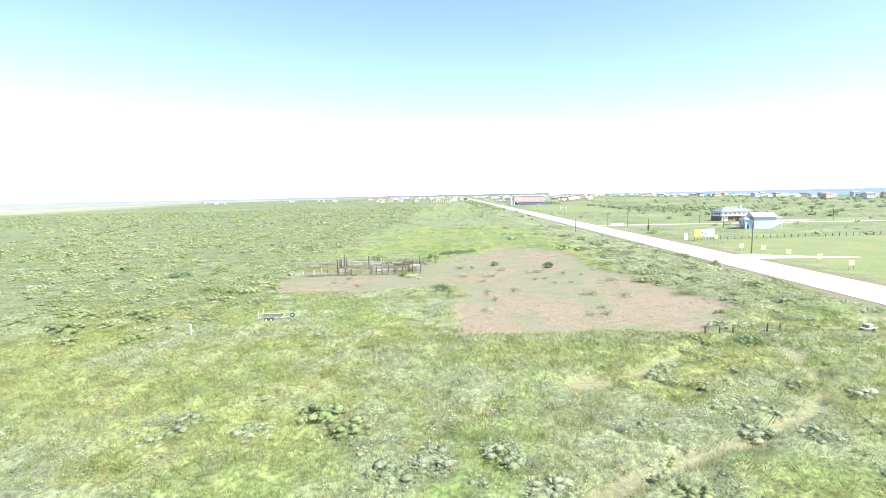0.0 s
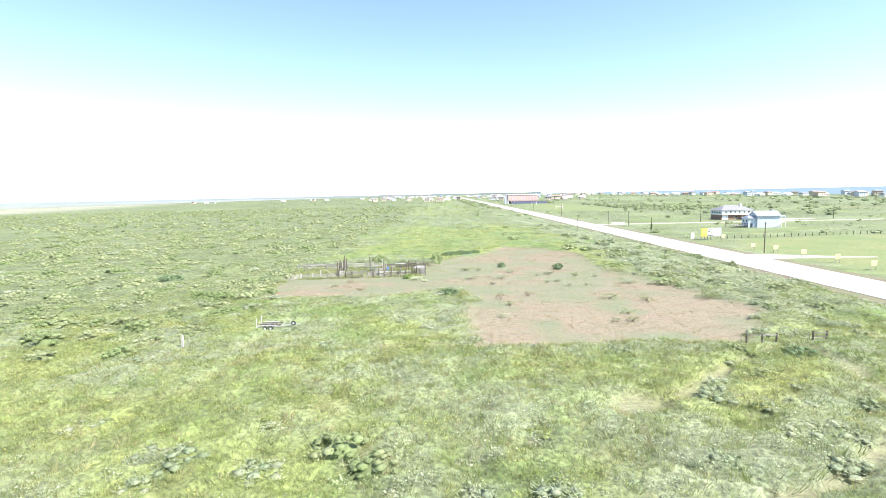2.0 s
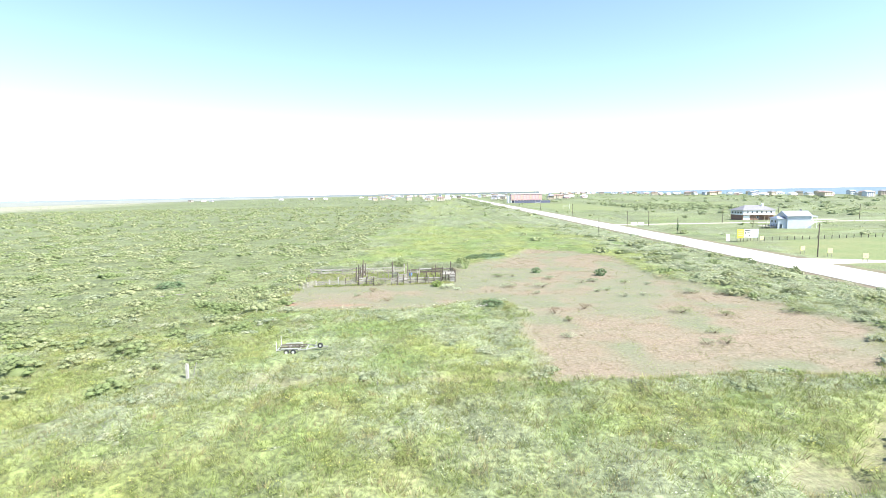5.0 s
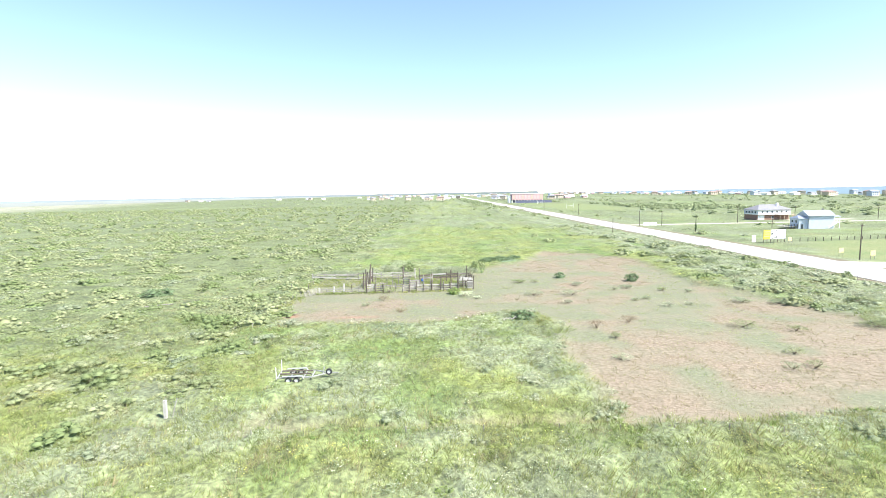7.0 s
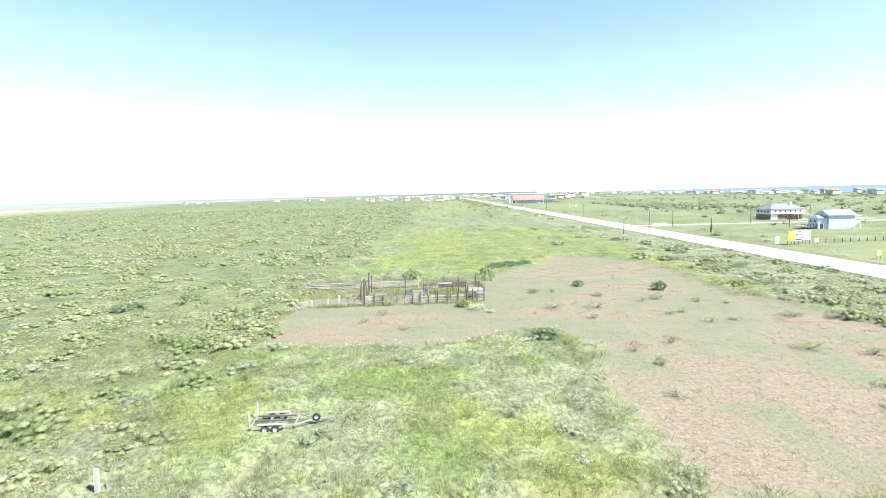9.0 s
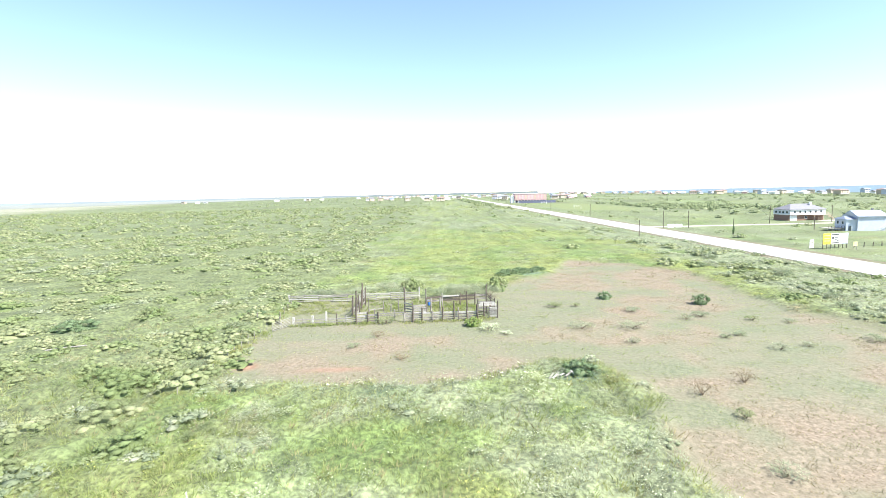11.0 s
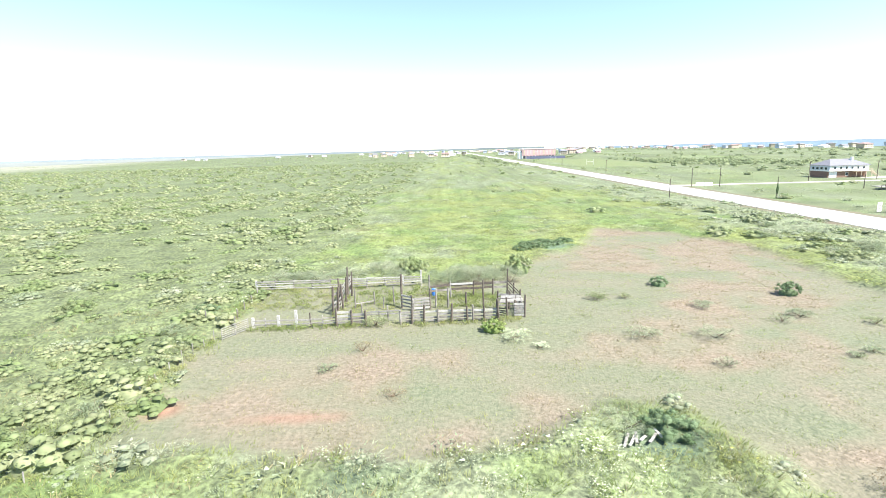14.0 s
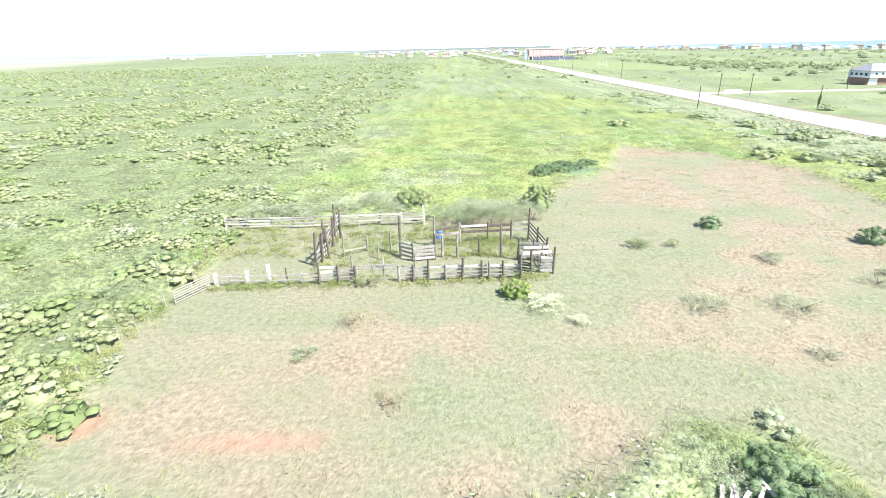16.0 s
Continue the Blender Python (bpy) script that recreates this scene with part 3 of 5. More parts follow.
def proto_tuft(rs, blades, spread=0.5, width=0.05):
    a = rs.rand(blades) * 6.28
    r = spread * np.sqrt(rs.rand(blades))
    base = np.stack([np.cos(a) * r, np.sin(a) * r, np.zeros(blades)], 1)
    lean = np.stack([np.cos(a), np.sin(a), np.zeros(blades)], 1) * (0.15 + 0.4 * rs.rand(blades, 1)) + rs.randn(blades, 3) * 0.12
    top = base + lean
    top[:, 2] = 0.55 + 0.5 * rs.rand(blades)
    s = np.stack([-np.sin(a + 1), np.cos(a + 1), np.zeros(blades)], 1) * width
    return np.stack([base - s, base + s, top], 1).reshape(-1, 3), np.arange(3 * blades).reshape(-1, 3)


def proto_heads(rs, n, size):
    """Flower heads at the top of a plant: small tilted flakes."""
    a = rs.rand(n) * 6.28
    r = 0.75 * np.sqrt(rs.rand(n))
    p = np.stack([np.cos(a) * r, np.sin(a) * r, (0.85 + 0.3 * rs.rand(n)) * (1 - 0.45 * r * r)], 1)
    d = rs.randn(n, 3) * 0.8
    return leaf_tris(p, d, size, rs, 0.9)


def scatter(protos, X, Y, R, H, rs, lift=0.85):
    """All plants of a kind, joined: random prototype, turn and size at each place."""
    pick = rs.randint(0, len(protos), len(X))
    past, _, _, trk = land(X, Y)
    Z = relief(X, Y) + carpet(X, Y, past, trk) * lift - 0.05
    vs, fs, o = [], [], 0
    for k, (v, f) in enumerate(protos):
        w = np.where(pick == k)[0]
        if not len(w):
            continue
        a = rs.rand(len(w)) * 6.28
        ca, sa = np.cos(a)[:, None], np.sin(a)[:, None]
        x = (v[None, :, 0] * ca - v[None, :, 1] * sa) * R[w][:, None] + X[w][:, None]
        y = (v[None, :, 0] * sa + v[None, :, 1] * ca) * R[w][:, None] + Y[w][:, None]
        z = v[None, :, 2] * H[w][:, None] + Z[w][:, None]
        vs.append(np.stack([x, y, z], -1).reshape(-1, 3))
        fs.append((f[None] + (np.arange(len(w)) * len(v))[:, None, None]).reshape(-1, 3) + o)
        o += len(w) * len(v)
    return np.concatenate(vs), np.concatenate(fs)


def stuff(name, pieces, material, label, category):
    v, f = join(pieces)
    return tagged(new(name, raw_mesh(name, v, f, material)), label, category, kind="stuff")


def spread(n, x0, x1, y0, y1, rs):
    return rs.uniform(x0, x1, n), rs.uniform(y0, y1, n)


def choose(X, Y, rs):
    """Which plant grows at each place, or -1."""
    k = (growth(X, Y) + rs.rand(len(X), 8) * 0.8).argmax(1)
    past, tan, red, trk = land(X, Y)
    rx = road_x(Y)
    closed = (past > 0.3 + 0.5 * rs.rand(len(X))) | (trk > 0.42) | ((X > rx - 2.6) & (X < rx + ROAD_W + 3.2))
    closed |= (edge_in(LAWN, X, Y) > -1) | (edge_in(PITCH, X, Y) > 0)
    closed |= (np.abs(Y - 290 + 0.02 * (X - 87)) < 5) & (X > 85) | ((X > 84) & (X < 114) & (Y > 136) & (Y < 155))
    closed |= (X > 134) & (X < 162) & (Y > 238) & (Y < 256) | (X > 160) & (X < 194) & (Y > 300) & (Y < 324)
    closed |= (X > 90) & (X < 170) & (Y > 835) & (Y < 900)
    closed |= np.hypot((X + 27.5) / 4.4, (Y - 79.6) / 2.5) < 1
    closed |= np.hypot((X + 3.8) / 1.9, (Y - 101.0) / 1.5) < 1
    for px, py in ((-37.2, 70.8), (36, 68), (43, 68.5), (55.8, 68)):
        closed |= np.hypot(X - px, Y - py) < 1.5
    return np.where(closed, -1, k)


SHAPE = {  # radius, height, leaf size, leaf width
    "shrub": (1.0, 0.6, 0.1, 0.5), "pale": (1.0, 0.5, 0.12, 0.3), "weed": (0.9, 0.42, 0.11, 0.45), "lime": (1.0, 0.42, 0.2, 0.16),
    "gold": (0.8, 0.5, 0.14, 0.35), "teal": (1.05, 0.6, 0.12, 0.3), "bloom": (0.85, 0.45, 0.11, 0.5), "dry": (0.9, 0.35, 0.24, 0.12)}
pieces = {k: [] for k in KINDS}
tops = {"bloom": [], "gold": []}


def plant(X, Y, leaves, lumps, grow, hull, rs, heads=0):
    k = choose(X, Y, rs)
    for i, name in enumerate(KINDS):
        w = np.where(k == i)[0]
        if not len(w):
            continue
        r, h, s, nw = SHAPE[name]
        protos = [proto_shrub(rs, leaves, s * math.sqrt(grow), hull, lumps, nw, 0.86) for _ in range(9)]
        vary = 0.6 + 0.75 * rs.rand(len(w)) ** 1.5 + 0.25 * turb(X[w], Y[w], 12, 90)
        R = r * grow * vary
        H = h * (0.7 + 0.3 * grow) * (0.55 + 0.8 * rs.rand(len(w))) * vary
        if name in ("bloom", "gold"):
            pieces["weed" if name == "bloom" else "lime"].append(scatter(protos, X[w], Y[w], R, H, rs))
            hp = [proto_heads(rs, heads or 8, 0.105 * math.sqrt(grow)) for _ in range(6)]
            tops[name].append(scatter(hp, X[w], Y[w], R, H, rs))
        else:
            pieces[name].append(scatter(protos, X[w], Y[w], R, H, rs))
            if heads and name in ("weed", "lime", "pale"):
                pick = rs.rand(len(w)) < 0.45
                hp = [proto_heads(rs, max(2, heads // 4), 0.105 * math.sqrt(grow)) for _ in range(6)]
                tops["gold" if name == "lime" else "bloom"].append(scatter(hp, X[w][pick], Y[w][pick], R[pick], H[pick], rs))


def wedge(X, Y, x0, y0, k):
    w = np.abs(X - x0) < k * (Y - y0)
    return X[w], Y[w]


def blend(X, Y, lo, hi, soft_edge, rs):
    """Thin out plants towards the near and far ends of a belt, so that belts run into one another."""
    keep = rs.rand(len(X)) < np.clip((Y - lo) / soft_edge, 0, 1) * np.clip((hi - Y) / soft_edge, 0, 1)
    return X[keep], Y[keep]


def thin_west(X, Y, rs):
    keep = (rs.rand(len(X)) < 0.65) | (X > -34) | (Y < 80)
    return X[keep], Y[keep]


plant(*wedge(*spread(6200, -80, 66, 16, 112, RS), -6, -4, 1.0), 120, 6, 1.0, None, RS, 34)
plant(*thin_west(*blend(*wedge(*spread(8000, -200, 69, 92, 285, RS), -8, 0, 1.02), 92, 285, 25, RS), RS), 40, 5, 1.6, None, RS, 16)
plant(*thin_west(*blend(*wedge(*spread(9000, -640, 76, 250, 740, RS), -8, 20, 0.98), 250, 740, 40, RS), RS), 22, 3, 2.6, None, RS, 6)
plant(*wedge(*spread(4000, -1300, 88, 700, 2100, RS), -8, 40, 0.98), 10, 2, 5.5, None, RS, 3)
plant(*wedge(*spread(5000, 90, 340, 60, 560, RS), -10, 10, 1.0), 22, 3, 2.0, None, RS, 5)
plant(*wedge(*spread(3600, 200, 660, 250, 1000, RS), -10, 10, 1.0), 12, 3, 3.0, None, RS, 4)


def mounds(X, Y, want, name, r0, r1, flat, lumps, leaves, size, rs):
    """Rounded bushes standing out of the lower growth where want is high."""
    k = choose(X, Y, rs)
    w = (k >= 0) & (rs.rand(len(X)) < want)
    for cx, cy, rx, ry in CLEAR:
        w &= np.hypot((X - cx) / (rx + 1.4), (Y - cy) / (ry + 1.6)) > 1
    X, Y = X[w], Y[w]
    R = r0 + (r1 - r0) * rs.rand(len(X)) ** 2
    if name in ("pale", "weed"):
        protos = [proto_feather(rs, max(3, lumps // 2), 12 + leaves * 5 // 4, size * 1.35, True) for _ in range(10)]
    else:
        protos = [proto_mound(rs, lumps, leaves, size) for _ in range(10)]
    pieces[name].append(scatter(protos, X, Y, R, R * flat * (0.7 + 0.5 * rs.rand(len(X))), rs, 0.4))


for (n, area, k0, lumps, leaves, size, r0, r1, kinds) in (
        (2100, (-75, 66, 20, 100), (-6, -4, 1.0), 16, 24, 0.09, 0.9, 2.4, ("shrub", "pale")),
        (3000, (-130, 69, 98, 158), (-8, 0, 1.02), 12, 15, 0.1, 1.1, 2.5, ("shrub", "pale")),
        (4300, (-210, 69, 158, 290), (-8, 0, 1.02), 8, 11, 0.14, 1.4, 3.0, ("shrub", "pale")),
        (5600, (-600, 76, 280, 800), (-8, 20, 0.98), 4, 8, 0.26, 2.0, 4.0, ("shrub",)),
        (2200, (90, 420, 60, 620), (-10, 10, 1.0), 3, 8, 0.24, 1.2, 2.6, ("shrub", "pale"))):
    X, Y = wedge(*spread(n, *area, RS), *k0)
    Xw = X + 26 * (turb(X, Y, 22, 91) - 0.5) * (Y > 140)
    west = np.clip((-33 - Xw) / 6, 0, 1) * np.clip((Y - 64) / 8, 0, 1)
    verge = np.clip((X - 38) / 6, 0, 1) * np.where(X > 85, 0.45, 1.0) * np.clip((Y - 72) / 8, 0, 1)
    belt = np.clip((Xw + 33) / 14, 0, 1) * (Y > 140) * np.clip((50 - X) / 8, 0, 1) * np.clip((320 - Y) / 60, 0, 1)
    clump = np.clip((turb(X, Y, 12, 61) - 0.3) * 6, 0, 1)
    half = RS.rand(len(X)) < 0.5
    mounds(X[half], Y[half], (np.clip(0.07 - 0.04 * (Y < 104) + 0.95 * west + 0.2 * verge, 0, 1) * clump * (1 - 0.75 * belt))[half], "shrub", r0, r1, 0.6, lumps, leaves, size, RS)
    if Y.max() < 105:
        mounds(X[half], Y[half], (0.35 * np.clip((turb(X, Y, 7, 67) - 0.42) * 6, 0, 1) * (1 - west))[half], "weed", 0.7, 1.6, 0.45, lumps, leaves, size, RS)
    if "pale" in kinds:
        mounds(X[~half], Y[~half], (np.clip(0.1 + (0.12 + 0.6 * np.clip((X + 8) / 12, 0, 1)) * (Y < 104) + 0.2 * west + 0.8 * verge, 0, 1) * clump * (1 - 0.75 * belt))[~half], "pale", r0, r1, 0.5, lumps, leaves, size, RS)

# grass between the shrubs, and short tufts on the pasture
for name, n, hgt in (("lime", 7000, 0.6), ("dry", 3200, 0.7), ("weed", 5000, 0.5)):
    X, Y = wedge(*spread(n, -60, 55, 18, 72, RS), -6, -2, 1.0)
    k = choose(X, Y, RS)
    X, Y = X[k >= 0], Y[k >= 0]
    pieces[name].append(scatter([proto_tuft(RS, 13, 0.6, 0.026) for _ in range(8)], X, Y, 0.6 + 0.5 * RS.rand(len(X)), hgt * (0.6 + 0.8 * RS.rand(len(X))), RS))
for name, n, area, hgt, blades in (("lime", 6000, (-70, 66, 60, 105), 0.55, 14), ("dry", 5500, (-60, 60, 20, 130), 0.5, 14), ("weed", 6000, (-62, 66, 20, 190), 0.45, 12)):
    X, Y = wedge(*spread(n, *area, RS), -6, -2, 1.0)
    k = choose(X, Y, RS)
    X, Y = X[k >= 0], Y[k >= 0]
    pieces[name].append(scatter([proto_tuft(RS, blades, 0.6, 0.032) for _ in range(8)], X, Y, 0.7 + 0.4 * RS.rand(len(X)), hgt * (0.6 + 0.8 * RS.rand(len(X))), RS))
X, Y = spread(16000, -41, 46, 65, 186, RS)
past, tan, red, trk = land(X, Y)
ok = (past > 0.6) & (red < 0.3) & (trk < 0.3)
X, Y, tan = X[ok], Y[ok], tan[ok]
for name, w in (("dry", tan > 0.45), ("lime", (tan <= 0.45) & (RS.rand(len(X)) < 0.7))):
    pieces[name].append(scatter([proto_tuft(RS, 9, 0.8, 0.06) for _ in range(8)], X[w], Y[w], np.full(w.sum(), 0.5), 0.12 + 0.16 * RS.rand(w.sum()), RS))

w = (tan > 0.5) & (RS.rand(len(X)) < 0.8)
stuff("twig_litter", [scatter([proto_tuft(RS, 8, 1.0, 0.03) for _ in range(8)], X[w] + RS.randn(w.sum()), Y[w] + RS.randn(w.sum()), np.full(w.sum(), 0.8), 0.06 + 0.2 * RS.rand(w.sum()), RS)], M["brown"], "brown dead twigs strewn over the pasture", "twigs")
LABELS = {
    "shrub": ("scrub", "low grey-green shrubs crowding the field", "shrubs"), "pale": ("silvery_scrub", "pale silvery-green bushes in loose mounds", "shrubs"),
    "weed": ("weeds", "fresh green leafy weeds between the bushes", "weeds"), "lime": ("tall_grass", "yellow-green tall grass in the open field", "grass"),
    "teal": ("blue_green_scrub", "blue-green feathery bushes at the pasture edge", "shrubs"), "dry": ("dry_grass", "dry straw-coloured grass tufts", "grass")}
for k, (nm, lb, cat) in LABELS.items():
    if pieces[k]:
        stuff(nm, pieces[k], M[k], lb, cat)
stuff("white_flowers", tops["bloom"], M["bloom"], "small white flower heads on field weeds", "flowers")
stuff("goldenrod_flowers", tops["gold"], M["gold"], "yellow goldenrod flower heads in the field", "flowers")


def bush(x, y, r, h, material, label, rnd, leaves=420, size=0.14, bare=False):
    """A single bush: short limbs and a crown of leaves with gaps."""
    rs = np.random.RandomState(rnd)
    rr = random.Random(rnd)
    z = float(relief(x, y))
    wispy = 138 > y > 66 and -41 < x < 44
    b = thing("bush", label, "bush", (x, y, z - 0.03))
    bm = bmesh.new()
    for i in range(9 if bare else 6):
        a = rr.uniform(0, 6.28)
        q = (math.cos(a) * r * rr.uniform(0.3, 0.75), math.sin(a) * r * rr.uniform(0.3, 0.75), h * rr.uniform(0.6, 0.95))
        rod(bm, (rr.uniform(-0.06, 0.06), rr.uniform(-0.06, 0.06), 0), q, 0.035, 0.008, 5, 0.03, rr)
    part("stem", bm, M["bark"], b, "thin woody limbs")
    if bare:
        v, f = proto_mound(rs, 13, 50, 0.09 / r, 0.4, False, 0.9)
    elif material in (M["pale"], M["bloom"]) or wispy and material == M["shrub"]:
        v, f = proto_feather(rs, 9 if r < 1.4 else 14, leaves // (18 if wispy else 12), size * 1.4 / max(r, 0.1))
    else:
        v, f = proto_mound(rs, 18 if r < 1.4 else 30, leaves // 24, 0.9 * size / max(r, 0.1), 0.5)
    v = v * np.array([r, r, h])
    ob = new("crown", raw_mesh("crown", v, f, material))
    ob.parent = b
    return b


for i, (x, y, r, h, mt, lb) in enumerate([
    (12, 136.5, 1.35, 1.4, "teal", "dense dark green rounded bush on bare pasture"), (25.3, 131.2, 1.5, 1.7, "teal", "dense dark green bush on bare pasture"),
    (13, 127, 1.5, 0.9, "pale", "thin grey bush on bare pasture"), (3, 118.4, 2.1, 1.0, "pale", "low spreading grey-green bush"), (9.5, 118, 2.2, 1.2, "pale", "straggling half-bare grey bush"),
    (7.3, 112, 1.2, 0.8, "pale", "low straggling bush on short grass"), (2.4, 131.2, 1.5, 0.9, "shrub", "low dark bush on the pasture"), (5.7, 131, 1.0, 0.8, "shrub", "small dark bush on the pasture"),
    (-23.6, 117.2, 1.1, 0.9, "brown", "small brown dried bush"), (-19.9, 108.2, 1.1, 0.6, "brown", "low brown twiggy bush"), (-26, 113.2, 1.1, 0.6, "pale", "low grey bush on short grass"),
    (-23.2, 124.0, 1.5, 1.2, "shrub", "green bush against the plank fence"), (-11, 121.3, 1.4, 1.3, "weed", "bright green bush in front of the corral"), (-9.2, 119.0, 1.9, 1.0, "bloom", "pale flowering bush in front of the corral"),
    (-7.2, 116.6, 0.9, 0.6, "bloom", "small pale flowering bush"), (-25.4, 146, 2.2, 1.9, "pale", "grey-green bush behind the corral"), (-20.4, 145.5, 2.0, 2.2, "shrub", "grey-green bush behind the corral"),
    (-15.4, 139.0, 2.6, 2.3, "pale", "broad silvery bush behind the corral"), (-11.4, 138.8, 2.8, 2.4, "pale", "broad silvery bush behind the corral"), (-5, 145, 1.7, 2.3, "shrub", "upright dark bush at the pasture edge"),
    (-22.5, 143.5, 2.2, 1.5, "pale", "pale bush behind the rail fence"), (-29, 143.5, 2.3, 1.6, "pale", "pale bush behind the rail fence"), (-36, 143, 2.0, 1.4, "pale", "pale bush behind the rail fence"), (-13, 141.5, 2.6, 2.3, "pale", "broad silvery bush behind the corral"), (-6.8, 139.6, 1.8, 1.8, "pale", "silvery bush at the corral corner"), (-9.0, 141, 2.4, 2.2, "pale", "broad silvery bush behind the corral"), (-38.5, 142, 2.4, 1.6, "pale", "wide pale bush by the rail fence"), (-33, 142, 2.2, 1.5, "pale", "wide pale bush by the rail fence"),
    (-43, 122, 2.3, 1.7, "pale", "silvery bush beside the gate"), (-41.5, 118.5, 1.6, 1.2, "pale", "silvery bush beside the gate"), (-43.5, 128.5, 2.2, 1.5, "teal", "blue-green bush by the fence line"),
    (-30.5, 93.5, 2.3, 1.5, "pale", "large pale bush in the weeds"), (-34, 91, 1.6, 1.3, "shrub", "large rounded bush in the weeds"), (35, 110, 1.8, 1.0, "pale", "grey bush on the pasture"),
    (39.5, 108, 1.6, 0.9, "pale", "grey bush on the pasture"), (26, 109, 0.9, 0.6, "pale", "small bush on dry grass"), (6.0, 83.6, 1.4, 0.7, "pale", "small bush on dry grass"), (25.5, 84.5, 1.2, 0.9, "shrub", "small bush on dry grass"),
    (-4.6, 102.8, 2.2, 1.2, "pale", "grey twiggy bush beside loose planks"), (-1.8, 102.2, 2.0, 1.5, "teal", "blue-green bush beside loose planks"), (18.5, 122, 1.3, 0.9, "pale", "thin bush on bare pasture"), (21, 114, 1.0, 0.6, "pale", "thin bush on bare pasture"),
    (21.2, 123.4, 1.5, 0.9, "pale", "grey low bush on bare pasture"), (26.8, 120.5, 1.0, 0.9, "shrub", "small dark bush on bare pasture"), (30.8, 119, 1.1, 0.6, "pale", "thin bush on bare pasture"), (22.1, 108, 1.2, 0.8, "pale", "rounded pale bush on short grass"), (12.5, 98.8, 1.3, 1.1, "brown", "half-dead twiggy bush on straw"), (7.2, 96.1, 1.2, 1.2, "brown", "bare twiggy bush on straw"), (8.2, 91.6, 0.9, 0.9, "shrub", "small upright bush on straw"), (26.2, 95.3, 2.2, 1.2, "shrub", "grey-green bush on dry pasture"), (22.2, 80.1, 1.3, 0.9, "pale", "pale bush on dry pasture"), (24.7, 80.2, 1.2, 0.9, "shrub", "dark bush on dry pasture"), (31.8, 93.0, 1.4, 1.0, "shrub", "dark bush on dry pasture"), (18.8, 113, 0.8, 0.5, "pale", "tiny pale bush on short grass"), (36.8, 62.3, 2.3, 1.5, "teal", "dense blue-green bush beside the track"), (6.2, 34.8, 1.5, 1.2, "pale", "silvery bush in flowering weeds"), (-24, 41.6, 1.7, 1.1, "pale", "silvery bush among tall weeds"), (17.5, 38.3, 1.3, 1.0, "bloom", "white-flowering bush beside the track"), (21.6, 34.2, 1.0, 0.9, "bloom", "white-flowering bush beside the track"), (14, 40, 1.6, 1.2, "pale", "grey rounded bush near the track"),
    (-43, 94, 3.0, 1.7, "shrub", "large rounded grey-green bush in the field"), (-45.5, 86.4, 2.2, 1.5, "shrub", "rounded grey-green bush in the field"), (-40, 81.7, 1.9, 1.4, "pale", "rounded silvery bush in the field"), (-47, 78.5, 3.0, 1.9, "shrub", "large heaped bush in the field"), (-51, 82, 2.8, 1.8, "shrub", "large heaped bush in the field"), (-45, 101, 2.8, 1.8, "shrub", "large heaped bush in the field"), (-49, 103, 2.6, 1.7, "shrub", "large heaped bush in the field"), (-41.4, 106.3, 1.4, 1.3, "pale", "pale bush beside the wire fence"), (-66, 123, 3.2, 2.0, "teal", "large dark bush in the scrub"), (-60, 131, 2.6, 1.9, "shrub", "large dark bush in the scrub"), (43.0, 94.0, 2.6, 1.5, "shrub", "dark bush at the pasture edge"), (52, 92, 2.4, 1.4, "pale", "silvery bush at the pasture edge"), (-48, 110, 2.2, 1.0, "brown", "dry brown brush in the scrub"), (-53, 108, 2.0, 0.9, "brown", "dry brown brush in the scrub")]):
    if y > 138 and x < 0:
        r, h = r * 1.3, h * 1.3
    bush(x, y, r, h, M[mt], lb, 100 + i, 4200 if r > 2.4 else 2400 if r > 1.4 else 1200, 0.12 if r > 2.4 else 0.11, mt == "brown")

RB = random.Random(9)
for i in range(22):
    y = RB.uniform(74, 178)
    x = RB.uniform(47, 62) - 4 * (y > 120)
    bush(x, y, RB.uniform(1.8, 3.1), RB.uniform(1.3, 2.0), M["pale" if i % 4 else "shrub"], RB.choice(("broad silvery bush between pasture and highway", "grey-green rounded bush near the highway fence")), 300 + i, 2600, 0.13)
for x, y, r, h in ((66.2, 127.5, 1.1, 1.9), (65.4, 141.0, 0.9, 1.5)):
    bush(x, y, r, h, M["woods"], "small dark upright bush at the road edge", int(y), 700, 0.13)
for i, (x, y, r) in enumerate(((-1.8, 161.0, 1.9), (1.2, 162.6, 2.1), (4.2, 164.8, 2.2), (7.0, 167.2, 1.9), (2.6, 166.4, 2.0), (-0.6, 164.2, 1.7))):
    bush(x, y, r, 1.4, M["teal"], "dense blue-green bush at the far pasture edge", 500 + i, 2200, 0.13)


# ---- corral ----
RC = random.Random(21)


def post(parent, x, y, h, material, r=0.1, lean=0.04, square=False, z=None, name="post"):
    bm = bmesh.new()
    z0 = -0.15 + (float(relief(x, y)) if z is None else z)
    q = (x + RC.uniform(-lean, lean) * h, y + RC.uniform(-lean, lean) * h, z0 + h + 0.15)
    if square:
        beam(bm, (x, y, z0), q, r * 1.8, r * 1.8, 0.02, RC)
    else:
        rod(bm, (x, y, z0), q, r * RC.uniform(0.9, 1.1), r * RC.uniform(0.75, 0.95), 8, 0.015, RC)
    return part(name, bm, material, parent)


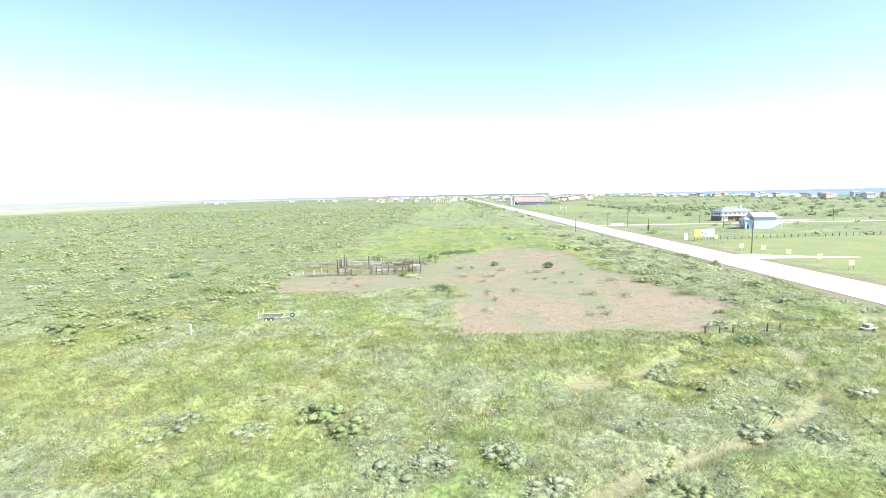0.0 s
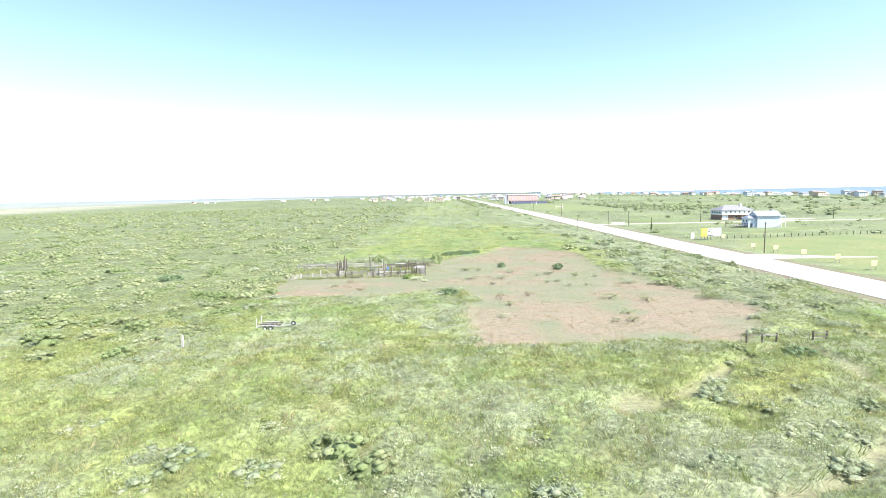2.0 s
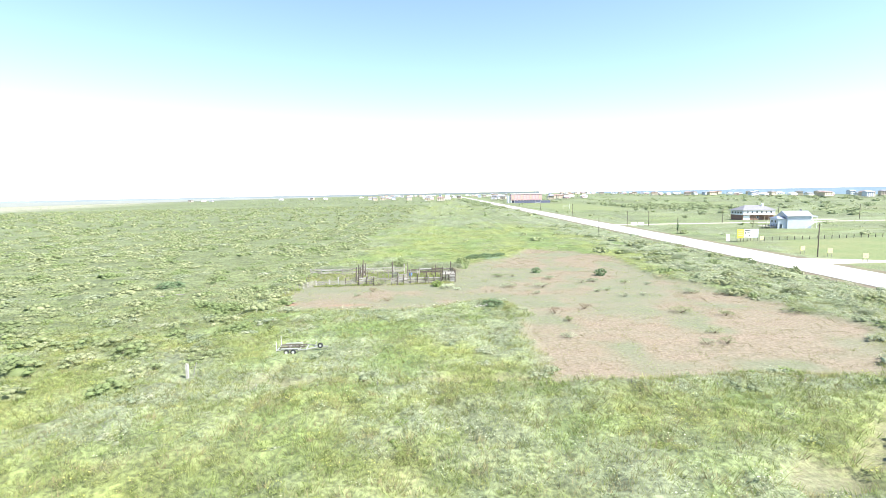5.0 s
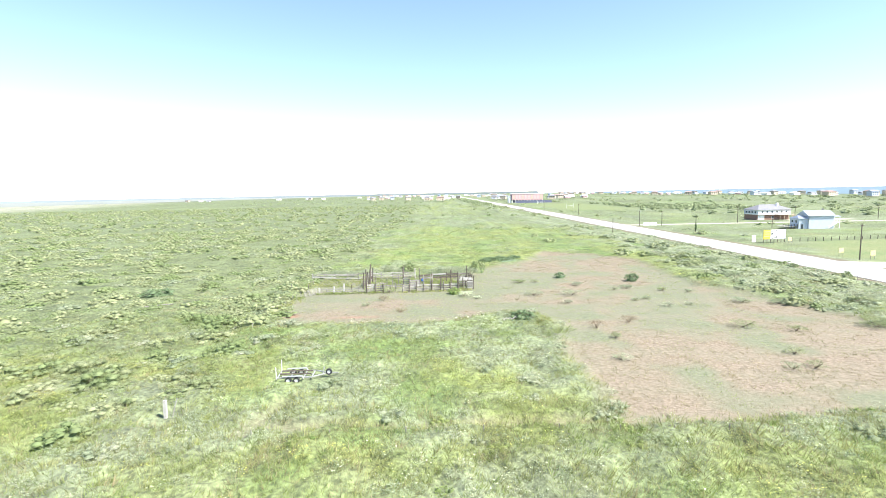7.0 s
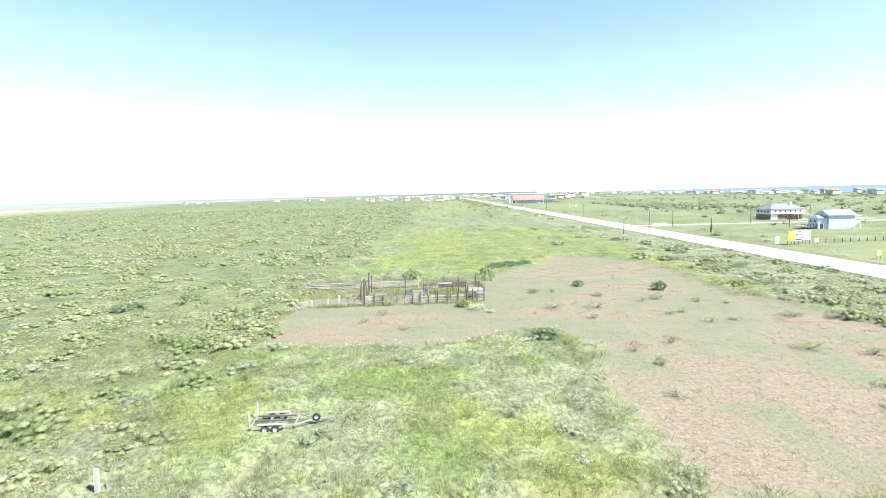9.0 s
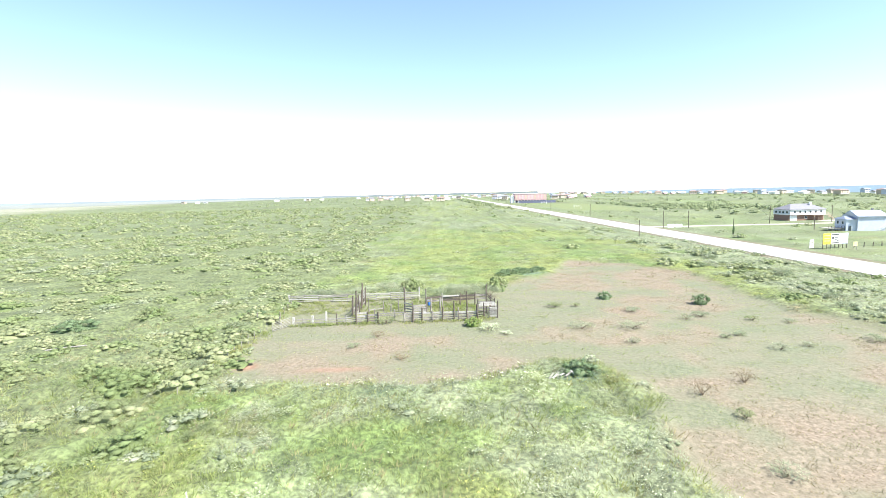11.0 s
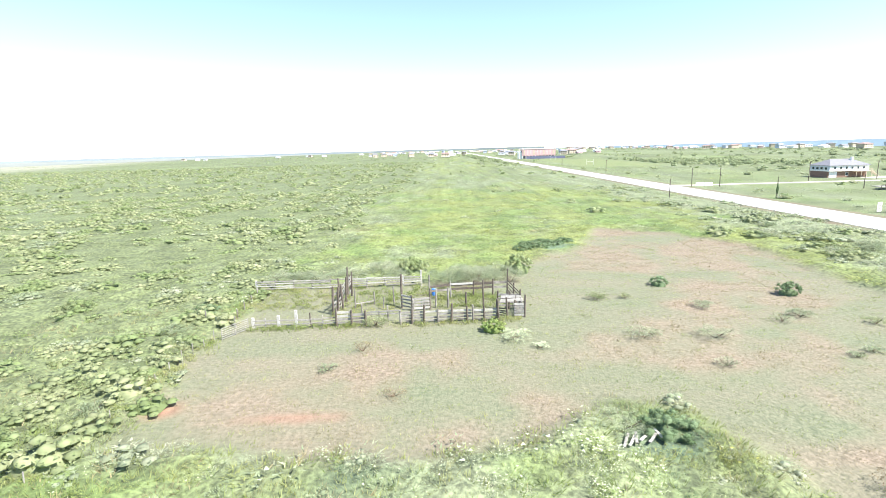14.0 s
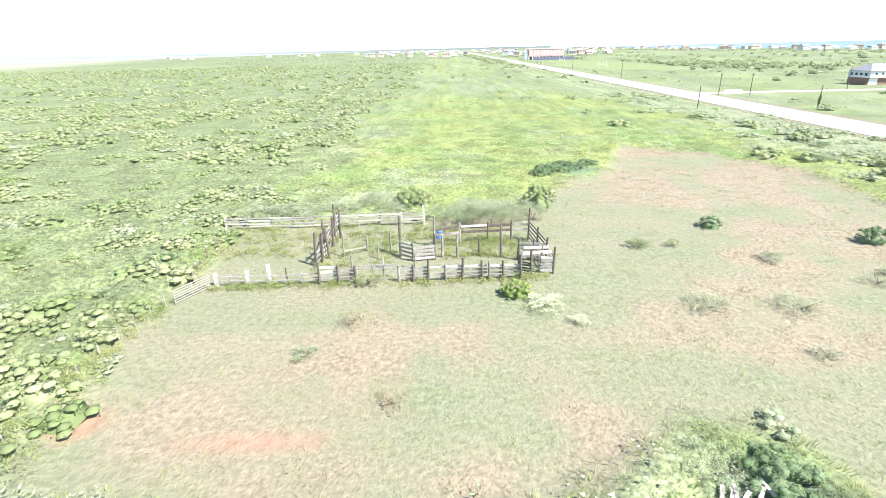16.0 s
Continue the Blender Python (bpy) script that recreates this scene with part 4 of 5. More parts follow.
def rails(parent, x0, y0, x1, y1, heights, wide, material, sag=0.05, mixed=None, gap=0.0, name="rail"):
    for h in heights:
        if RC.random() < gap:
            continue
        bm = bmesh.new()
        a, b = RC.uniform(-sag, sag), RC.uniform(-sag, sag)
        za, zb = float(relief(x0, y0)), float(relief(x1, y1))
        beam(bm, (x0, y0, za + h + a), (x1, y1, zb + h + b), 0.045, wide * RC.uniform(0.85, 1.1), 0.02, RC)
        part(name, bm, mixed if mixed and RC.random() < 0.45 else material, parent)


def fence(name, label, category="fence"):
    return thing(name, label, category)


# front, open part: white posts with two thin rails
f = fence("rail_fence", "low rail fence with peeling white posts")
px = [(-36.3, 1.15, "whitewood"), (-35.0, 1.1, "greywood"), (-33.6, 1.35, "whitewood"), (-31.7, 1.9, "whitewood"), (-30.2, 1.6, "darkwood"), (-28.9, 1.2, "wood")]
for x, h, m in px:
    post(f, x, 124.3, h, M[m], 0.15 if m == "whitewood" else 0.09, 0.03, m == "whitewood")
for (a, _, _), (b, _, _) in zip(px, px[1:]):
    rails(f, a, 124.2, b, 124.2, (0.45, 0.85), 0.13, M["greywood"])
rails(f, -28.9, 124.2, -27.4, 124.25, (0.3, 0.6, 0.95), 0.13, M["greywood"], mixed=M["wood"])

# front, plank panels
f = fence("plank_fence", "weathered plank fence panel of grey boards")
for x, h in ((-27.4, 2.0), (-25.8, 1.75), (-24.3, 1.7)):
    post(f, x, 124.08, h, M["darkwood"], 0.13)
rails(f, -27.4, 124.25, -25.8, 124.25, (0.35, 0.7, 1.05, 1.45), 0.24, M["greywood"], mixed=M["whitewood"])
rails(f, -25.8, 124.25, -24.3, 124.25, (0.4, 0.8, 1.15), 0.24, M["wood"], mixed=M["greywood"])
f = fence("plank_fence", "long weathered plank fence with a whitewashed top board")
px = [(-20.6, 1.55), (-19.4, 1.6), (-18.1, 2.1), (-16.6, 1.55), (-15.2, 2.1), (-13.5, 1.75), (-12.9, 1.9), (-11.7, 1.7), (-10.2, 2.3)]
for i, (x, h) in enumerate(px):
    post(f, x, 124.16 + (0.06 if i % 2 else 0), h, M["darkwood" if i % 3 else "wood"], 0.12)
for (a, _), (b, _) in zip(px, px[1:]):
    rails(f, a, 124.35, b, 124.35, (0.28, 0.6, 0.92), 0.2, M["wood"], mixed=M["greywood"], gap=0.1)
    rails(f, a, 124.32, b, 124.32, (1.22,), 0.2, M["whitewood" if a > -18.5 else "greywood"])
f = fence("rail_fence", "loose low rails between two fence panels")
for x, h in ((-23.0, 1.3), (-22.0, 1.6)):
    post(f, x, 125.2, h, M["wood"], 0.08)
rails(f, -24.3, 125.2, -20.8, 125.0, (0.9, 1.2), 0.14, M["greywood"], 0.12)

# loading chute
c = thing("loading_chute", "narrow weathered plank loading chute with a pale top board", "chute")
for x, y, h in ((-10.2, 125.6, 2.0), (-9.2, 125.0, 2.3), (-8.3, 125.2, 1.9), (-7.3, 125.0, 2.55), (-7.4, 127.6, 2.4), (-8.6, 127.9, 2.2), (-9.9, 128.2, 2.2), (-8.0, 126.4, 2.1)):
    post(c, x, y, h, M["darkwood"], 0.11)
rails(c, -8.4, 125.1, -7.3, 124.95, (0.3, 0.6, 0.9, 1.2, 1.5), 0.24, M["greywood"], mixed=M["whitewood"], name="board")
rails(c, -10.2, 125.5, -9.2, 125.0, (0.25, 0.5, 0.75, 1.0), 0.12, M["darkwood"], name="board")
rails(c, -9.9, 128.1, -7.4, 127.6, (0.5, 0.9, 1.3, 1.7), 0.22, M["wood"], mixed=M["greywood"], name="board")
rails(c, -7.3, 125.0, -7.4, 127.6, (0.4, 0.8, 1.2, 1.6), 0.2, M["wood"], name="board")
rails(c, -9.9, 125.3, -7.4, 125.6, (1.85,), 0.3, M["whitewood"], name="board")
rails(c, -9.7, 126.3, -7.5, 126.4, (1.95,), 0.26, M["whitewood"], name="board")

# inner pens
f = fence("tall_pen_fence", "tall dark post fence with uneven boards between pens")
for x, y, h in ((-28.6, 128.0, 3.3), (-28.2, 129.0, 3.0), (-27.8, 130.0, 3.1), (-28.4, 131.4, 3.4), (-28.0, 133.0, 3.2), (-28.1, 134.6, 4.0), (-27.7, 135.4, 3.2), (-28.2, 137.4, 2.2)):
    post(f, x, y, h, M["darkwood"], 0.13, 0.05)
for (x0, y0), (x1, y1) in (((-28.5, 128.0), (-28.1, 130.5)), ((-28.1, 130.5), (-28.2, 133.5)), ((-28.2, 133.5), (-28.0, 137.2))):
    rails(f, x0, y0, x1, y1, (0.4, 0.85, 1.3, 1.75, 2.2), 0.22, M["wood"], mixed=M["greywood"], gap=0.15)
f = fence("pen_posts", "loose line of old posts inside the corral")
for x, y, h in ((-26.4, 130.2, 2.5), (-25.2, 127.5, 1.4), (-24.3, 131.5, 1.6), (-23.0, 129.5, 1.5), (-21.9, 131.0, 2.3), (-22.3, 127.3, 1.2), (-19.4, 126.8, 1.9)):
    post(f, x, y, h, M["wood"], 0.085, 0.05)
post(f, -20.9, 130.0, 4.0, M["darkwood"], 0.14, 0.02)
rails(f, -26.4, 130.2, -24.3, 131.5, (0.5,), 0.12, M["greywood"])
f = fence("plank_fence", "bleached plank panel across the middle pens")
for x, y, h in ((-20.9, 129.7, 1.9), (-19.6, 128.6, 1.9), (-17.6, 128.9, 2.5)):
    post(f, x, y, h, M["darkwood"], 0.11)
rails(f, -20.9, 129.5, -19.6, 128.5, (0.4, 0.8, 1.2, 1.6), 0.2, M["greywood"], mixed=M["whitewood"])
rails(f, -19.6, 128.5, -17.6, 128.8, (0.3, 0.65, 1.0, 1.35), 0.22, M["greywood"], mixed=M["whitewood"])
f = fence("pen_rail_fence", "two-board dark rail fence round the back pen")
for x, y, h in ((-17.7, 132.2, 3.2), (-16.9, 129.4, 2.3), (-15.5, 129.3, 2.4), (-15.1, 133.0, 2.2), (-12.3, 133.2, 2.1), (-11.4, 129.0, 3.2), (-9.9, 133.3, 2.2), (-8.1, 133.4, 3.4), (-7.7, 130.5, 2.4), (-13.4, 129.6, 1.7)):
    post(f, x, y, h, M["darkwood" if x > -15 else "wood"], 0.11, 0.03)
px = [(-17.7, 132.4), (-15.1, 133.0), (-12.3, 133.2), (-9.9, 133.3), (-8.1, 133.4)]
for (x0, y0), (x1, y1) in zip(px, px[1:]):
    rails(f, x0, y0, x1, y1, (1.15, 1.7), 0.28, M["darkwood"], mixed=M["wood"])
rails(f, -15.0, 132.9, -12.4, 133.1, (1.78,), 0.26, M["whitewood"], 0.02)
rails(f, -8.1, 133.4, -7.5, 127.8, (0.4, 0.8, 1.2, 1.6, 2.0), 0.16, M["darkwood"])
rails(f, -17.6, 128.9, -17.7, 132.3, (0.5, 1.0, 1.5), 0.2, M["wood"])

# back rail fence
f = fence("back_rail_fence", "long silver-grey four-rail fence behind the corral")
bx = [-41.0 + 2.45 * i for i in range(10)]
by = [138.6 + 0.06 * i for i in range(10)]
for i, (x, y) in enumerate(zip(bx, by)):
    post(f, x, y, 1.5 if i < 9 else 2.2, M["whitewood" if i in (0, 8, 9) else "wood"], 0.12 if i in (0, 8, 9) else 0.09, 0.03, i in (0, 8, 9))
for i in range(9):
    rails(f, bx[i], by[i] - 0.12, bx[i + 1], by[i + 1] - 0.12, (0.35, 0.7, 1.05, 1.35), 0.16, M["greywood"], mixed=M["whitewood"], gap=0.06)
f = fence("side_fence", "leaning old side posts with slack wires")
sx = [(-38.3, 124.6, 1.3), (-39.0, 127.0, 1.4), (-39.2, 129.5, 1.5), (-39.4, 132.5, 1.3), (-39.8, 135.5, 1.4), (-41.8, 125.4, 1.7)]
for x, y, h in sx:
    post(f, x, y, h, M["wood"], 0.08, 0.08)
for (x0, y0, _), (x1, y1, _) in zip(sx[:4], sx[1:5]):
    for h in (0.4, 0.8, 1.1):
        bm = bmesh.new()
        rod(bm, (x0, y0, h), (x1, y1, h), 0.012, 0.012, 4, 0.0, RC)
        part("wire", bm, M["brown"], f)


def tube_gate(name, label, a, b, h, n):
    g = thing(name, label, "gate")
    a, b = Vector((*a, float(relief(*a)))), Vector((*b, float(relief(*b))))
    up = Vector((0, 0, 1))
    for k in range(n):
        bm = bmesh.new()
        z = 0.15 + (h - 0.15) * k / (n - 1)
        rod(bm, a + up * z, b + up * z, 0.03, 0.03, 6, 0.0, RC)
        part("bar", bm, M["greywood"], g)
    for t in (0.0, 0.5, 1.0):
        bm = bmesh.new()
        p = a.lerp(b, t)
        rod(bm, p + up * 0.02, p + up * (h + 0.05), 0.035, 0.035, 6, 0.0, RC)
        part("upright", bm, M["greywood"], g)
    return g


tube_gate("tube_gate", "open white tubular farm gate beside the rail fence", (-38.2, 120.9), (-36.7, 123.9), 1.2, 6)
tube_gate("tube_gate", "grey tubular farm gate standing ajar by the track", (40.4, 71.4), (42.5, 68.9), 1.2, 6)
f = fence("gate_fence", "short dark three-post rail by the track")
for x in (34.2, 36.1, 37.9):
    post(f, x, 68.2, 1.25, M["darkwood"], 0.13, 0.02)
rails(f, 34.2, 68.1, 36.1, 68.1, (1.05,), 0.14, M["wood"])
rails(f, 36.1, 68.1, 37.9, 68.1, (1.05,), 0.14, M["greywood"])
f = fence("gate_fence", "short two-post rail beside the tubular gate")
for x in (42.6, 44.3):
    post(f, x, 68.5, 1.3, M["darkwood"], 0.13, 0.02)
rails(f, 42.6, 68.4, 44.3, 68.4, (0.6, 1.05), 0.14, M["wood"])

# weeds along the foot of the fences
rs = np.random.RandomState(55)
fx, fy = [], []
for x0, y0, x1, y1, n in ((-36, 123.9, -24.3, 123.9, 70), (-21, 123.8, -7.4, 124.2, 60), (-41, 138.4, -19, 139, 60), (-28.4, 127, -28, 137.5, 30), (-17.6, 133, -8, 133.4, 40), (-39, 124, -40, 137, 40), (-39.6, 98, -38.8, 121, 60)):
    t = rs.rand(n)
    fx += list(x0 + (x1 - x0) * t + rs.randn(n) * 0.35)
    fy += list(y0 + (y1 - y0) * t + rs.randn(n) * 0.35)
for x0, x1, y0, y1, n in ((-17, -8.3, 128.8, 133, 110), (-20.5, -11, 133.8, 137.5, 90), (-27.5, -21, 125.8, 136.5, 110), (-38.5, -29, 130, 138, 110)):
    fx += list(rs.uniform(x0, x1, n))
    fy += list(rs.uniform(y0, y1, n))
fx, fy = np.array(fx), np.array(fy)
stuff("fence_weeds", [scatter([proto_tuft(rs, 16, 0.7, 0.035) for _ in range(6)], fx, fy, 0.5 + 0.3 * rs.rand(len(fx)), 0.2 + 0.4 * rs.rand(len(fx)), rs),
                      scatter([proto_shrub(rs, 70, 0.16, None, 5, 0.5) for _ in range(6)], fx[::2], fy[::2], 0.5 + 0.4 * rs.rand(len(fx[::2])), 0.4 + 0.5 * rs.rand(len(fx[::2])), rs)], M["lime"], "green weeds in the pens and along the fences", "weeds")

# wire fences: thin posts and strands
def wire_fence(label, pts, n, h=1.25):
    f = fence("wire_fence", label)
    seq = []
    for i in range(n):
        t = i / (n - 1) * (len(pts) - 1)
        k = min(int(t), len(pts) - 2)
        a, b = pts[k], pts[k + 1]
        x, y = a[0] + (b[0] - a[0]) * (t - k), a[1] + (b[1] - a[1]) * (t - k)
        hh = h * RC.uniform(0.8, 1.15)
        post(f, x, y, hh, M["greywood" if RC.random() < 0.5 else "wood"], 0.045, 0.06)
        seq.append((x, y, float(relief(x, y))))
    for p, q in zip(seq, seq[1:]):
        for z in (0.45, 0.8, 1.1):
            bm = bmesh.new()
            rod(bm, (p[0], p[1], p[2] + z), (q[0], q[1], q[2] + z), 0.004, 0.004, 4, 0.02, RC)
            part("wire", bm, M["brown"], f)


wire_fence("thin old wire fence along the pasture edge", [(-39.4, 98), (-39.3, 109), (-39.5, 115.5), (-38.8, 120.5)], 10)
wire_fence("thin wire fence along the mown track", [(-28, 66.6), (-3, 66.7), (14, 65.4), (33, 67.2)], 14, 1.0)
wire_fence("thin wire fence beside the highway", [(63, 60), (65, 110), (65.5, 160), (66, 240)], 34)

# barrel
bm = bmesh.new()
prof = [(0.0, 0), (0.27, 0.0), (0.29, 0.03), (0.285, 0.28), (0.3, 0.3), (0.285, 0.32), (0.285, 0.58), (0.3, 0.6), (0.285, 0.62), (0.29, 0.85), (0.27, 0.88), (0.0, 0.87)]
rows = [[bm.verts.new((r * math.cos(a), r * math.sin(a), z)) for a in [6.2832 * k / 16 for k in range(16)]] for r, z in prof[1:-1]]
for a, b in zip(rows, rows[1:]):
    for j in range(16):
        bm.faces.new((a[j], a[(j + 1) % 16], b[(j + 1) % 16], b[j]))
bm.faces.new(rows[0][::-1])
bm.faces.new(rows[-1])
b = thing("barrel", "blue plastic drum standing in the back pen", "barrel", (-17.2, 134.4, float(relief(-17.2, 134.4))))
part("drum", bm, M["blue"], b)
bm = bmesh.new()
rod(bm, (0.12, 0, 0.86), (0.12, 0, 0.92), 0.05, 0.05, 8, 0, RC)
part("cap", bm, M["white"], b)

# loose planks and a fallen pole
for i, (x, y, a, ln) in enumerate(((-4.9, 101.2, 62, 1.5), (-4.55, 101.1, 55, 1.3), (-4.25, 101.3, 75, 1.2), (-3.6, 101.4, 40, 1.4), (-3.3, 101.1, 48, 1.1), (-2.8, 101.5, 100, 0.9))):
    p = thing("plank", "bleached loose plank lying in weeds", "plank", (x, y, float(relief(x, y)) + 0.25 + 0.05 * i), a, "loose planks")
    bm = bmesh.new()
    beam(bm, (-ln / 2, 0, 0.0), (ln / 2, 0, 0.08), 0.17, 0.05, 0.03, RC)
    part("board", bm, M["whitewood" if i % 2 else "greywood"], p)
p = thing("fallen_pole", "pale fallen pole lying in the scrub", "pole", (-60.5, 113.5, 0.6), 12)
bm = bmesh.new()
rod(bm, (-2.2, 0, 0), (2.2, 0, 0.25), 0.09, 0.07, 8, 0.03, RC)
part("shaft", bm, M["greywood"], p)
p = thing("marker_post", "thick white post with a thin leaning stake", "post", (-36.9, 71.2, float(relief(-36.9, 71.2))))
bm = bmesh.new()
beam(bm, (0, 0, -0.1), (0.03, 0, 1.65), 0.24, 0.24, 0.02, RC)
part("post", bm, M["whitewood"], p)
bm = bmesh.new()
rod(bm, (0.45, 0.1, -0.05), (0.95, 0.2, 1.75), 0.045, 0.035, 6, 0.01, RC)
part("stake", bm, M["greywood"], p)

# ---- boat trailer ----
t = thing("boat_trailer", "empty galvanised twin-axle boat trailer in tall weeds", "trailer", (-27.6, 80.0, float(relief(-27.6, 80.0))), 3)
for s in (-1, 1):
    bm = bmesh.new()
    beam(bm, (-2.6, s * 0.95, 0.55), (0.9, s * 0.95, 0.55), 0.06, 0.1, 0, RC)
    part("side_rail", bm, M["steel"], t)
    bm = bmesh.new()
    beam(bm, (0.9, s * 0.95, 0.55), (2.4, s * 0.05, 0.58), 0.06, 0.1, 0, RC)
    part("drawbar", bm, M["steel"], t)
    bm = bmesh.new()
    rod(bm, (-2.5, s * 1.1, 0.5), (-2.5, s * 1.15, 1.7), 0.038, 0.038, 8, 0, RC)
    part("guide_post", bm, M["white"], t, "white guide post")
    bm = bmesh.new()
    beam(bm, (-2.3, s * 0.45, 0.78), (0.8, s * 0.4, 0.72), 0.1, 0.12, 0, RC)
    part("bunk", bm, M["darkwood"], t, "dark padded bunk")
    for wx in (-1.35, -0.55):
        bm = bmesh.new()
        wheel(bm, (wx, s * 1.15, 0.33), True, 0.33, 0.22, 0.18)
        wh = part("tyre", bm, M["tyre"], t)
        bm = bmesh.new()
        rod(bm, (wx, s * 1.15 - 0.06, 0.33), (wx, s * 1.15 + 0.06, 0.33), 0.19, 0.19, 12, 0, RC)
        part("rim", bm, M["white"], wh)
    bm = bmesh.new()
    beam(bm, (-1.9, s * 1.15, 0.75), (0.0, s * 1.15, 0.75), 0.26, 0.05, 0, RC)
    beam(bm, (-2.05, s * 1.15, 0.5), (-1.9, s * 1.15, 0.76), 0.26, 0.05, 0, RC)
    beam(bm, (0.0, s * 1.15, 0.76), (0.15, s * 1.15, 0.5), 0.26, 0.05, 0, RC)
    part("mudguard", bm, M["steel"], t)
for x in (-2.5, -1.2, 0.1, 0.9):
    bm = bmesh.new()
    beam(bm, (x, -0.98, 0.5), (x, 0.98, 0.5), 0.09, 0.09, 0, RC)
    part("crossbar", bm, M["steel"], t)
bm = bmesh.new()
beam(bm, (2.2, 0, 0.58), (3.4, 0, 0.55), 0.1, 0.1, 0, RC)
part("tongue", bm, M["steel"], t)
bm = bmesh.new()
beam(bm, (1.9, 0, 0.55), (2.0, 0, 1.2), 0.1, 0.1, 0, RC)
part("winch_post", bm, M["steel"], t)
bm = bmesh.new()
wheel(bm, (2.5, -0.18, 0.75), True, 0.33, 0.2, 0.17)
sp = part("spare_tyre", bm, M["tyre"], t)
bm = bmesh.new()
rod(bm, (2.5, -0.22, 0.75), (2.5, -0.12, 0.75), 0.18, 0.18, 12, 0, RC)
part("rim", bm, M["white"], sp)

# small utility trailer with a pump box
t = thing("utility_trailer", "small pale utility trailer with a box, parked in scrub", "trailer", (55.8, 68.3, float(relief(55.8, 68.3))), 20)
bm = bmesh.new()
box(bm, -1.1, -0.6, 0.45, 1.1, 0.6, 0.6, 0.02)
part("deck", bm, M["steel"], t)
bm = bmesh.new()
box(bm, -0.5, -0.45, 0.604, 0.5, 0.45, 1.05, 0.04)
part("box", bm, M["greywood"], t, "grey wooden box")
for s in (-1, 1):
    bm = bmesh.new()
    wheel(bm, (0, s * 0.72, 0.3), True, 0.3, 0.18, 0.15)
    part("tyre", bm, M["tyre"], t)
for x in (-1.0, -0.75, 0.8):
    bm = bmesh.new()
    rod(bm, (x, 0.4, 0.6), (x, 0.4, 1.6), 0.04, 0.04, 6, 0, RC)
    part("upright", bm, M["greywood"], t)
bm = bmesh.new()
beam(bm, (1.1, 0, 0.5), (2.0, 0, 0.35), 0.08, 0.08, 0, RC)
part("tongue", bm, M["steel"], t)


# ---- roadside ----
def utility_pole(x, y, h, label, arm=True):
    p = thing("utility_pole", label, "pole", (x, y, 0), 0, "poles along the road")
    bm = bmesh.new()
    rod(bm, (0, 0, -0.2), (RC.uniform(-0.1, 0.1), 0, h), 0.16, 0.11, 9, 0, RC)
    part("shaft", bm, M["darkwood"], p)
    if arm:
        bm = bmesh.new()
        beam(bm, (-0.6, 0, h - 0.5), (0.6, 0, h - 0.5), 0.1, 0.1, 0, RC)
        part("crossarm", bm, M["darkwood"], p)
        for s in (-0.5, 0, 0.5):
            bm = bmesh.new()
            rod(bm, (s, 0, h - 0.45), (s, 0, h - 0.25), 0.05, 0.04, 6, 0, RC)
            part("insulator", bm, M["white"], p)
    return p


utility_pole(58.8, 239, 6.6, "plain dark wooden pole at the roadside", False)
utility_pole(90.2, 153, 9.0, "tall dark wooden utility pole by the mown grass")
utility_pole(143, 293, 8.4, "dark wooden utility pole by the gravel road")
utility_pole(87.5, 283, 7.6, "dark wooden utility pole by the gravel road")
utility_pole(97.4, 279.8, 7.6, "dark wooden utility pole beside the gravel road")
utility_pole(176, 297, 8.0, "dark wooden utility pole in front of a house")
utility_pole(136.7, 256, 5.0, "short dark wooden pole behind the billboard", False)
utility_pole(226, 303, 8.2, "dark wooden utility pole in the open field")
for y in (400, 520, 680):
    utility_pole(float(road_x(y)) + 19, y, 8.5, "distant dark utility pole beside the highway")
p = utility_pole(90.8, 234, 6.6, "short wooden pole overgrown with dark vines", False)
v, f = proto_shrub(np.random.RandomState(7), 260, 0.35, ICO1, 8, 0.5, 0.6)
ob = new("vine", raw_mesh("vine", v * np.array([0.45, 0.45, 5.2]), f, M["teal"]))
ob.parent = p
bush(91.5, 231, 2.6, 1.3, M["shrub"], "dark bushes round the foot of a vine-covered pole", 71, 300, 0.25)


def board_sign(x, y, w, h, z, material, label, rz=0):
    s = thing("board_sign", label, "sign", (x, y, 0), rz, "small boards along the grass")
    for sx in (-1, 1):
        bm = bmesh.new()
        beam(bm, (sx * w * 0.42, 0.06, -0.1), (sx * w * 0.42, 0.06, z + h * 0.9), 0.09, 0.09, 0.01, RC)
        part("post", bm, M["wood"], s)
    bm = bmesh.new()
    box(bm, -w / 2, -0.03, z, w / 2, 0.01, z + h, 0.008)
    part("board", bm, material, s)
    bm = bmesh.new()
    for k in range(2):
        box(bm, -w * 0.3, -0.038, z + h * (0.55 - 0.3 * k), w * 0.3, -0.034, z + h * (0.7 - 0.3 * k))
    part("lettering_bars", bm, M["greywood"], s, "faint unreadable lines")
    return s


for x, y, a in ((91.2, 160.0, 12), (93.8, 153.4, 8), (94.1, 142.4, 5), (95.0, 131.8, 8), (93.8, 119.8, 8), (99.4, 191, 15)):
    board_sign(x, y, 1.5, 1.2, 1.0, M["cream"], "pale yellow square board on two wooden posts", a)
board_sign(89.8, 194.4, 1.5, 2.3, 0.4, M["white"], "white upright notice board on two posts", 15)

